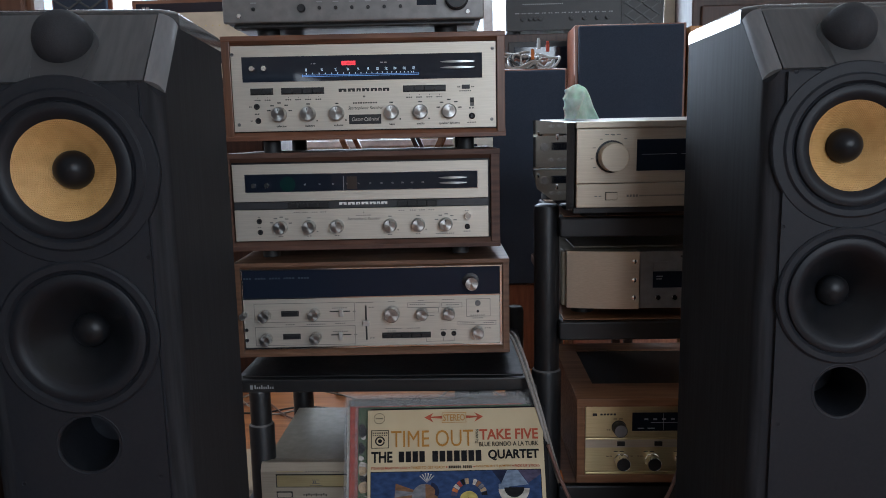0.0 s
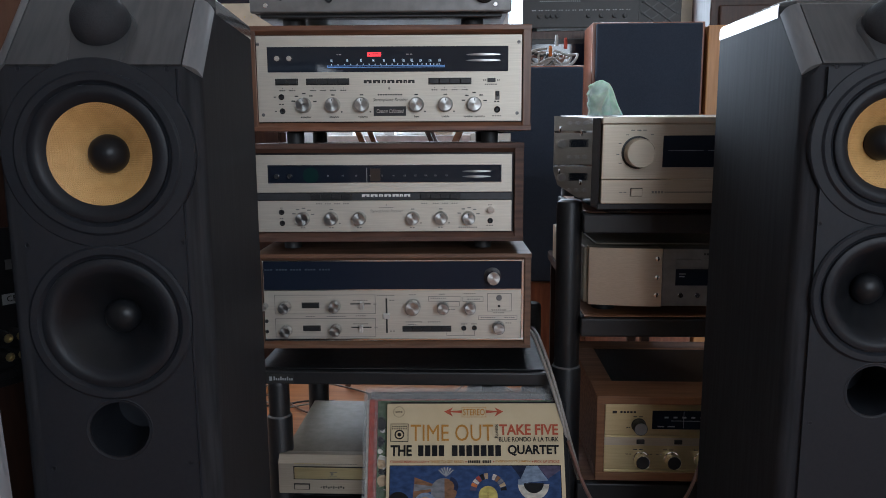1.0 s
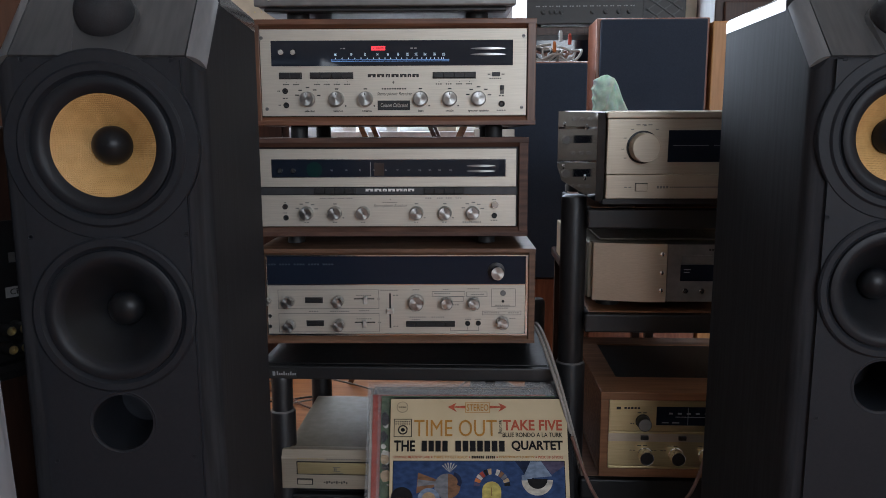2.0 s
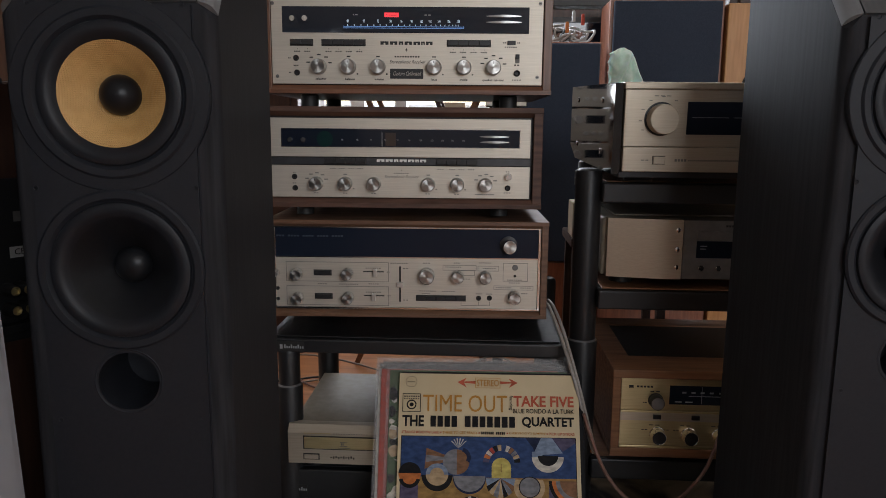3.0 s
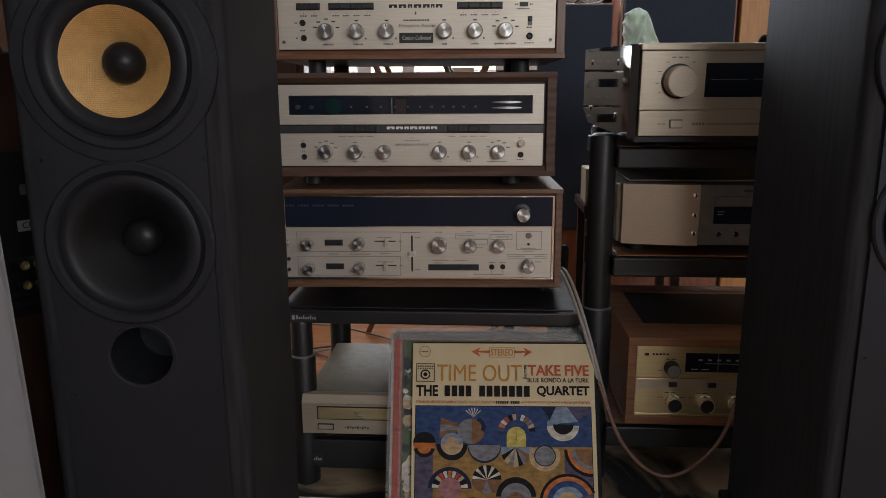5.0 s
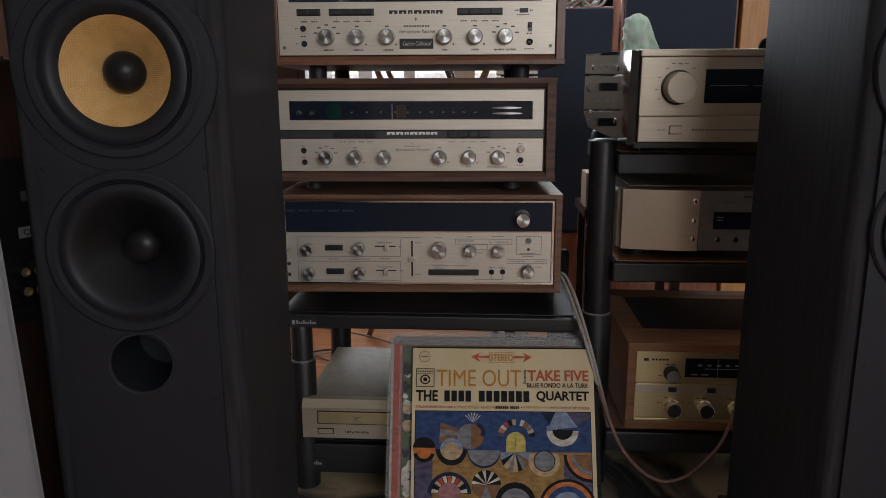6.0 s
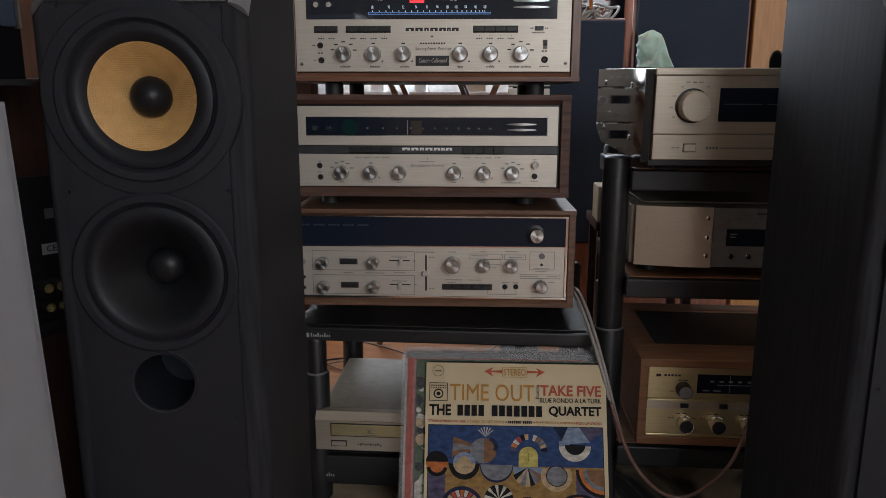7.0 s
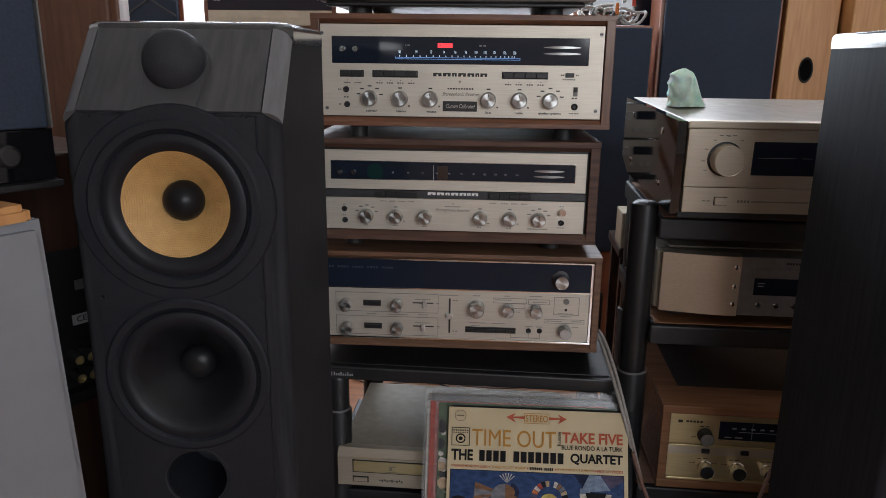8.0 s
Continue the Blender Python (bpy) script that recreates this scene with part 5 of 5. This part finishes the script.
def hide_material():
    m = bpy.data.materials.new("patched_hide")
    m.use_nodes = True
    nt = m.node_tree
    b = nt.nodes["Principled BSDF"]
    tc = nt.nodes.new("ShaderNodeTexCoord")
    n = nt.nodes.new("ShaderNodeTexNoise")
    n.inputs["Scale"].default_value, n.inputs["Detail"].default_value, n.inputs["Distortion"].default_value = 3.6, 7, 0.8
    nt.links.new(tc.outputs["Object"], n.inputs["Vector"])
    r = nt.nodes.new("ShaderNodeValToRGB")
    r.color_ramp.elements[0].position, r.color_ramp.elements[0].color = 0.44, (0.008, 0.009, 0.013, 1)
    r.color_ramp.elements[1].position, r.color_ramp.elements[1].color = 0.53, (0.40, 0.31, 0.20, 1)
    nt.links.new(n.outputs["Fac"], r.inputs["Fac"])
    nt.links.new(r.outputs["Color"], b.inputs["Base Color"])
    b.inputs["Roughness"].default_value = 0.85
    n2 = nt.nodes.new("ShaderNodeTexNoise")
    n2.inputs["Scale"].default_value = 260
    nt.links.new(tc.outputs["Object"], n2.inputs["Vector"])
    bp = nt.nodes.new("ShaderNodeBump")
    bp.inputs["Strength"].default_value, bp.inputs["Distance"].default_value = 0.6, 0.003
    nt.links.new(n2.outputs["Fac"], bp.inputs["Height"])
    nt.links.new(bp.outputs["Normal"], b.inputs["Normal"])
    return m


HIDE = hide_material()
rug = bmesh.new()
NX, NY = 60, 24
grid = [[rug.verts.new((-0.62 + 1.5 * i / NX, 1.266 + 0.56 * j / NY, 0.010 + 0.004 * noise.noise(Vector((i * 0.3, j * 0.3, 0))) - (0.008 if j in (0, NY) else 0))) for i in range(NX + 1)] for j in range(NY + 1)]
for j in range(NY):
    for i in range(NX):
        rug.faces.new((grid[j][i], grid[j][i + 1], grid[j + 1][i + 1], grid[j + 1][i]))
g = bmesh.ops.extrude_face_region(rug, geom=list(rug.faces))
bmesh.ops.translate(rug, vec=(0, 0, -0.0005), verts=[v for v in g["geom"] if isinstance(v, bmesh.types.BMVert)])
tagged(part("hide_rug", rug, HIDE, smooth=True), "patched black and tan hide rug under the racks", "rug")


# ---- things round and behind the racks ----
def grille_speaker(name, m, w, h, d, label, wood, base=0.0, rim=0.014, lower=None, category="loudspeaker"):
    t = thing(name, m, label, category)
    part("cabinet", box(0, w, 0.012, d, 0, h, 0.003), wood, t, "wooden cabinet")
    part("grille", box(rim, w - rim, -0.008, 0.013, base + rim, h - 0.006, 0.006, 3), GRILLE, t, "black cloth grille")
    if lower:
        part("lower_panel", box(rim, w - rim, 0.004, 0.013, 0.02, base + rim - 0.004, 0.002), lower, t, "lower front panel")
    return t


DARKWOOD = mat("dark_brown_veneer", (0.055, 0.024, 0.014), 0.45, col2=(0.032, 0.014, 0.009), scale=8, stretch=(12, 12, 1), bump=0.05)
REDWOOD = mat("red_brown_veneer", (0.26, 0.095, 0.045), 0.4, col2=(0.17, 0.055, 0.026), scale=8, stretch=(12, 12, 1), bump=0.05)
CREAMBOX = mat("cream_painted_board", (0.58, 0.50, 0.38), 0.5, scale=20)
grille_speaker("tall_speaker", pose(0.08, 2.47, 0), 0.31, 1.02, 0.30, "tall black-grilled speaker with a brown base behind the stack", REDWOOD, 0.30, 0.006, REDWOOD)
grille_speaker("large_speaker", pose(0.445, 2.68, 0), 0.39, 1.185, 0.20, "large black-grilled speaker with red-brown wooden sides", REDWOOD, 0.1, 0.012)


def oak_speaker(m, w, h, d, ports, label):
    t = thing("oak_speaker", m, label, "loudspeaker")
    part("cabinet", box(0, w, 0, d, 0, h, 0.004), OAK, t, "honey oak cabinet")
    for x, z in ports:
        for name, prof, m_, lab in (("port", [(0.042, 0.003), (0.040, 0.005), (0.034, 0.002), (0.033, -0.004)], RUBBER, "oval black port"), ("port_hole", [(0.0345, 0.0015), (0.001, 0.0012)], DARKHOLE, "")):
            bm = lathe(prof, 32)
            bmesh.ops.scale(bm, vec=(0.55, 1, 1), verts=bm.verts)
            bmesh.ops.translate(bm, vec=(x, 0, z), verts=bm.verts)
            part(name, bm, m_, t, lab, smooth=True)
    return t


oak_speaker(pose(0.842, 2.673, 0), 0.166, 1.17, 0.25, [(0.082, 0.892)], "honey oak speaker with an oval port")
oak_speaker(pose(1.018, 2.60, 0), 0.36, 1.18, 0.32, [], "honey oak speaker cabinet standing upright")

low = thing("wooden_stool", pose(0.222, 1.795, 0), "small dark wooden stool behind the rack", "stool")
part("seat", box(0.008, 0.26, 0, 0.20, 0.464, 0.487, 0.004), DARKWOOD, low)
for x in (0.015, 0.225):
    for y in (0.015, 0.165):
        part("leg", box(x, x + 0.02, y, y + 0.02, 0, 0.465), DARKWOOD, low)
tagged(part("cream_box", box(0.232, 0.43, 1.80, 1.89, 0.4875, 0.572, 0.003), CREAMBOX), "plain cream box standing on a dark stool", "box")


def cable_bundle():
    t = thing("cable_bundle", pose(0.285, 2.58, 1.021), "tangled bundle of grey and white cables on a speaker", "cables")
    rnd = random.Random(9)
    mats = (CABLE_GREY, COLLAR, CABLE_GREY, RUBBER, CABLE_BROWN, COLLAR)
    for k in range(12):
        cx, cy, r = rnd.uniform(-0.06, 0.06), rnd.uniform(-0.04, 0.04), rnd.uniform(0.02, 0.045)
        ph, tl = rnd.uniform(0, 6), rnd.uniform(-0.5, 0.5)
        pts = []
        for q in range(13):
            a = ph + q * 0.62
            pts.append((cx + r * math.cos(a) * 1.5, cy + r * math.sin(a) * math.cos(tl), max(0.004, 0.034 + r * math.sin(a) * 0.75 + 0.012 * math.sin(a * 2.3))))
        tube(pts, 0.0042, "cable_loop", mats[k % 6], t)
    for x, z, mm in ((0.05, 0.075, PRINT["red"]), (0.0, 0.05, PRINT["orange"]), (0.02, 0.085, COLLAR)):
        part("plug", lathe([(0.006, -0.015), (0.006, 0.012), (0.004, 0.02)], 14, "z", (x, -0.03, z)), mm, t, "small cable plug")
    return t


cable_bundle()


def hifi_cabinet():
    t = thing("stereo_cabinet", pose(0.20, 2.98, 0), "dark cabinet with a glass door holding black equipment", "cabinet")
    part("body", box(0, 0.66, 0.02, 0.32, 0, 1.20, 0.003), DARKWOOD, t)
    part("glass_door", box(0.05, 0.62, 0.008, 0.018, 0.3, 1.15, 0.002), DIAL, t, "dark glass door")
    part("door_frame", box(0.03, 0.64, 0.012, 0.0205, 0.28, 1.17, 0.002), BLACK, t)
    part("side_board", box(-0.02, 0.0, 0.0, 0.32, 0, 1.215, 0.002), REDWOOD, t, "red-brown side board")
    a = thing("black_amplifier", pose(0.225, 2.99, 1.2005), "black amplifier with small knobs and pale markings", "amplifier")
    part("body", box(0, 0.44, 0.01, 0.30, 0.012, 0.17, 0.003), BLACK, a)
    part("front_panel", box(-0.005, 0.445, 0, 0.012, 0.010, 0.172, 0.002), BLACK, a)
    f = Face(0, 440, 0, 170, 0, 0.44, 0.172, 0.002, 0.0)
    for u in (60, 90, 110, 130, 250, 300, 350, 390):
        f.knob(u, 118, 8, a, BLACK, 0.012)
    rects = []
    for u in range(40, 410, 26):
        rects += f.label_row((u,), 96 if u % 52 else 134, 18, 4)
    rects += [(60 + k * 8, 60, 60 + k * 8 + 5, 64) for k in range(20)]
    f.bars(rects, "printed_legend", SCALE_DIM, a)
    for x in (0.04, 0.40):
        for y in (0.05, 0.25):
            part("foot", lathe([(0.015, 0), (0.015, 0.012)], 16, "z", (x, y, 0)), RUBBER, a)
    tr = thing("small_speaker", pose(0.672, 3.02, 1.2005), "small dark speaker with a diamond lattice front", "loudspeaker")
    part("cabinet", box(0, 0.168, 0.0, 0.16, 0, 0.2, 0.002), BLACK, tr)
    for k in range(5):
        for s in (-1, 1):
            b = box(-0.085, 0.085, -0.006, 0.0, -0.0025, 0.0025)
            bmesh.ops.rotate(b, cent=(0, 0, 0), matrix=Matrix.Rotation(radians(35 * s), 3, "Y"), verts=b.verts)
            bmesh.ops.translate(b, vec=(0.085, 0, 0.02 + k * 0.045), verts=b.verts)
            part("lattice_bar", b, MOUNT, tr)


hifi_cabinet()
tagged(part("trim", box(0.885, 1.04, 3.19, 3.27, 0.0, 2.3, 0.004), CREAMBOX), "cream painted post beside the window", "trim", kind="structure")


def mini_component(z, label):
    """A small silver component on the pedestal behind the stack."""
    t = thing("mini_component", pose(0.020, 2.15, z) @ Matrix.Scale(1.13, 4), label, "amplifier", "small components behind the stack")
    part("case", box(0.002, 0.100, 0.006, 0.12, 0.004, 0.082, 0.002), BLACK, t)
    part("faceplate", box(0, 0.102, 0, 0.007, 0.004, 0.084, 0.0015), SILVER, t, "brushed silver faceplate")
    f_ = Face(0, 102, 0, 84, 0, 0.102, 0.084, 0, 0.0)
    part("display", f_.slab(14, 16, 62, 36, 0.0008, 0.002, 0.0004), DIAL, t, "dark display window")
    f_.knob(82, 27, 10, t, CLEARCAP, 0.014)
    for u in (22, 42, 62):
        f_.knob(u, 60, 4.5, t, CLEARCAP, 0.008)
    for u in (0.02, 0.08):
        part("foot", lathe([(0.008, 0), (0.008, 0.005)], 14, "z", (u, 0.06, 0)), RUBBER, t)


ped = thing("pedestal", pose(0.020, 2.15, 0), "slim black pedestal behind the hi-fi rack", "stand")
part("top_plate", box(0.0, 0.115, 0.0, 0.14, 0.595, 0.610, 0.003), BLACK, ped)
part("column", box(0.035, 0.067, 0.05, 0.082, 0.012, 0.596, 0.003), BLACK, ped)
part("base_plate", box(-0.01, 0.112, 0.0, 0.14, 0.0, 0.0125, 0.003), BLACK, ped)
for k in range(3):
    mini_component(0.6105 + k * 0.0960, "small silver component with a round knob and display")

# dark drawers seen above the far floor speaker
dr = thing("dark_dresser", pose(0.93, 2.93, 0), "dark brown dresser with framed drawers", "dresser")
part("carcass", box(0, 0.9, 0.02, 0.34, 0, 1.62, 0.004), DARKWOOD, dr)
for k in range(6):
    for c in range(2):
        d_ = part("drawer", box(0.03 + c * 0.43, 0.43 + c * 0.43, 0.0, 0.022, 0.06 + k * 0.25, 0.28 + k * 0.25, 0.006), DARKWOOD, dr, "framed drawer front")
        part("drawer_knob", lathe([(0.008, 0), (0.006, 0.008), (0.012, 0.016), (0.008, 0.022)], 16, at=(0.23 + c * 0.43, 0, 0.17 + k * 0.25)), BLACK, d_, smooth=True)

# wooden cabinets and stacked equipment behind the near speaker
BROWNBOARD = mat("brown_board_veneer", (0.15, 0.068, 0.036), 0.5, col2=(0.10, 0.042, 0.022), scale=8, stretch=(12, 12, 1), bump=0.05)
tall = thing("wooden_cabinet", pose(-1.52, 1.36, 0), "tall slim brown wooden cabinet behind a floor speaker", "cabinet")
part("carcass", box(0, 0.80, 0.015, 0.055, 0, 1.72, 0.004), BROWNBOARD, tall)
part("door", box(0.01, 0.79, 0.0, 0.0145, 0.06, 1.70, 0.004), BROWNBOARD, tall, "plain brown door")

cab = thing("low_cabinet", pose(-1.03, 2.36, 0), "plain brown wooden cabinet under stacked tuners", "cabinet")
part("body", box(0, 0.46, 0, 0.4, 0, 1.0, 0.004), DARKWOOD, cab)
part("door", box(0.02, 0.44, -0.012, 0.0, 0.05, 0.97, 0.003), DARKWOOD, cab)


def stacked_tuner(z, h, dark, label):
    """A wooden-cased tuner: a dark dial above a cream control strip with small dots."""
    t = thing("tuner", pose(-1.0, 2.40, z), label, "tuner", "tuners stacked on the cabinet")
    w = 0.42
    part("case", box(0, w, 0.004, 0.28, 0.0, h, 0.003), WALNUT, t, "walnut case")
    part("dial", box(0.014, w - 0.014, 0.0, 0.005, h * (1 - dark), h - 0.012, 0.001), DIAL, t, "dark glass dial")
    part("faceplate", box(0.014, w - 0.014, 0.0, 0.005, 0.008, h * (1 - dark) - 0.001, 0.001), CREAMBOX, t, "cream control strip")
    f = Face(0, 420, 0, 100, 0, w, h, 0, 0.0)
    for u in range(60, 400, 22):
        f.disc(u, 100 * dark + (100 - 100 * dark) * 0.45, 2.4, 0.002, BRASS, t, "small_button")
    f.bars(f.label_row((40, 52), 8 + 40 * dark, 10, 6), "white_sticker", COLLAR, t)


stacked_tuner(1.0005, 0.118, 0.55, "cream and black tuner in a dark walnut case")
stacked_tuner(1.119, 0.136, 0.30, "cream-faced tuner in a walnut case on another tuner")

lat = grille_speaker("lattice_speaker", pose(-1.375, 2.60, 0), 0.215, 1.36, 0.26, "dark speaker with a diamond lattice over its grille", REDWOOD, 0.1, 0.014)
for k in range(5):
    for sg in (-1, 1):
        b_ = box(-0.105, 0.105, -0.012, -0.008, -0.003, 0.003)
        bmesh.ops.rotate(b_, cent=(0, 0, 0), matrix=Matrix.Rotation(radians(32 * sg), 3, "Y"), verts=b_.verts)
        bmesh.ops.translate(b_, vec=(0.1075, 0, 1.10 + k * 0.048), verts=b_.verts)
        part("lattice_bar", b_, MOUNT, lat)

# angled unit: dark grille over a black control strip and a ledge
ls = thing("grille_speaker", pose(-0.489, 0.802, 0, 0, 0, 60), "dark grille speaker with a glossy black control strip", "loudspeaker")
part("cabinet", box(-0.34, 0.0, 0.012, 0.138, 0.786, 1.35, 0.002), DARKWOOD, ls, "dark wooden cabinet")
part("stand", box(-0.33, -0.10, 0.03, 0.12, 0, 0.787, 0.003), DARKWOOD, ls, "dark wooden stand")
part("grille", box(-0.338, -0.004, 0.0, 0.0115, 0.846, 1.345, 0.002), GRILLE, ls, "dark cloth grille")
part("edge_strip", box(-0.0018, 0.0, -0.0006, 0.0115, 0.846, 1.345), GREY_METAL, ls, "thin bright metal edge")
part("control_panel", box(-0.338, 0.0, 0.002, 0.0115, 0.795, 0.845, 0.001), GLOSSBLACK, ls, "glossy black control strip")
part("ledge", box(-0.34, 0.0, -0.010, 0.0115, 0.788, 0.7945, 0.001), BLACK, ls, "narrow black ledge")
for x in (-0.24, -0.16, -0.05):
    part("knob", lathe([(0.011, -0.002), (0.011, 0.012), (0.008, 0.015)], 24, at=(x, 0, 0.822)), BLACK, ls, smooth=True)

# the back of another loudspeaker, with its terminals
bk = thing("bookshelf_speaker", pose(-0.581, 0.949, 0, 0, 0, 60), "dark speaker seen from behind with brass binding posts", "loudspeaker")
part("cabinet", box(-0.25, 0.095, 0, 0.26, 0, 0.80, 0.004), DARKWOOD, bk, "dark brown cabinet")
tp = part("terminal_plate", box(-0.06, 0.07, -0.003, 0.002, 0.47, 0.68, 0.002), BLACK, bk, "black terminal plate")
part("terminal_shelf", box(-0.06, 0.07, -0.02, -0.003, 0.485, 0.496, 0.001), BLACK, tp)
part("sticker", box(-0.012, 0.012, -0.0036, -0.0028, 0.579, 0.593), COLLAR, tp, "white certification sticker")
part("sticker", box(-0.004, 0.009, -0.0036, -0.0028, 0.625, 0.638), GREY_METAL, tp, "small grey sticker")
text("CE", 0.011, 0.0, 0.586, -0.0039, INK, tp, "sticker_lettering")
for x in (-0.020, -0.004):
    for z in (0.515, 0.540):
        bp_ = part("binding_post", lathe([(0.0085, 0.003), (0.0085, 0.012), (0.0072, 0.014), (0.0072, 0.024), (0.006, 0.026), (0.0045, 0.0255), (0.0045, 0.02)], 20, at=(x, 0, z)), RUBBER, tp, "binding post", smooth=True)
        part("brass_tip", lathe([(0.0062, 0.0250), (0.0056, 0.0272), (0.0046, 0.0272), (0.004, 0.022)], 20, at=(x, 0, z)), BRASS, bp_, "brass tip", smooth=True)


def grey_cabinet():
    t = thing("grey_cabinet", pose(-0.4175, 0.7075, 0.017) @ Matrix.Rotation(radians(-2.2), 4, "Y") @ pose(0, 0, 0, 0, 0, 60), "light grey cabinet with a rounded wooden top", "cabinet")
    bm = box(-0.34, 0.0, 0.0, 0.08, -0.01, 0.757)
    es = [e for e in bm.edges if all(abs(v.co.x) < 1e-5 and v.co.y < 1e-5 for v in e.verts) or (all(abs(v.co.z - 0.757) < 1e-5 for v in e.verts) and all(v.co.y < 1e-5 for v in e.verts))]
    bmesh.ops.bevel(bm, geom=es, offset=0.008, segments=4, affect="EDGES")
    part("body", bm, GREYPANEL, t, "light grey painted body", smooth=True)
    top = box(-0.345, -0.006, 0.004, 0.084, 0.7575, 0.772)
    es = [e for e in top.edges if any(v.co.z > 0.76 for v in e.verts)]
    bmesh.ops.bevel(top, geom=es, offset=0.006, segments=4, affect="EDGES")
    part("top", top, OAK, t, "rounded honey-coloured wooden top", smooth=True)
    return t


grey_cabinet()

# ---- window things behind the stack ----
def window(name, x0, x1, y, z0, z1, label):
    t = structure(new(name), label, "window")
    part("sill", box(x0 - 0.04, x1 + 0.04, y - 0.14, y + 0.08, z0 - 0.03, z0 + 0.0, 0.004), WHITE, t, "white window board")
    n = max(2, round((x1 - x0) / 0.75))
    for k in range(n + 1):
        x = x0 + (x1 - x0) * k / n
        part("mullion", box(x - 0.022, x + 0.022, y + 0.03, y + 0.07, z0, z1, 0.003), WHITE, t)
    for z in (z0 + 0.022, z1 - 0.022):
        part("rail", box(x0, x1, y + 0.031, y + 0.069, z - 0.022, z + 0.022, 0.003), WHITE, t)
    return t


window("window_1", -2.0, 1.6, BACK_Y, 0.80, 2.1, "white-framed window behind the equipment")
window("window_2", 0.72, 2.52, FRONT_Y - 0.1, 0.98, 2.22, "white-framed window on the near side")


def folding_stand(x, y, wood, label):
    t = thing("folding_stand", pose(x, y, 0), label, "stand")
    for k, s in ((0, 1), (1, -1), (0, -1), (1, 1)):
        yy = 0.0 if k == 0 else 0.26
        b = box(-0.008, 0.008, yy, yy + 0.02, -0.5, 0.5)
        bmesh.ops.rotate(b, cent=(0, 0, 0), matrix=Matrix.Rotation(radians(24 * s), 3, "Y"), verts=b.verts)
        bmesh.ops.translate(b, vec=(0, 0.021 if s < 0 else 0, 0.46), verts=b.verts)
        part("leg", b, wood, t)
    part("tray", box(-0.25, 0.25, -0.02, 0.33, 0.918, 0.932, 0.003), wood, t)
    return t


folding_stand(-0.17, 2.25, TEAK, "folding wooden tray stand with crossed legs")
folding_stand(0.02, 2.62, DARKWOOD, "dark folding stand with crossed legs")
for x, w, h, mm, lab in ((-0.36, 0.05, 0.10, WHITE, "small white carton on the window board"), (-0.16, 0.10, 0.05, CREAMBOX, "cream box on the window board"), (0.12, 0.07, 0.12, WHITE, "white jar-like carton on the window board"), (-0.55, 0.06, 0.14, WHITE, "tall white carton on the window board")):
    tagged(part("carton", box(x, x + w, BACK_Y - 0.12, BACK_Y - 0.05, 0.80, 0.80 + h, 0.003), mm), lab, "carton")
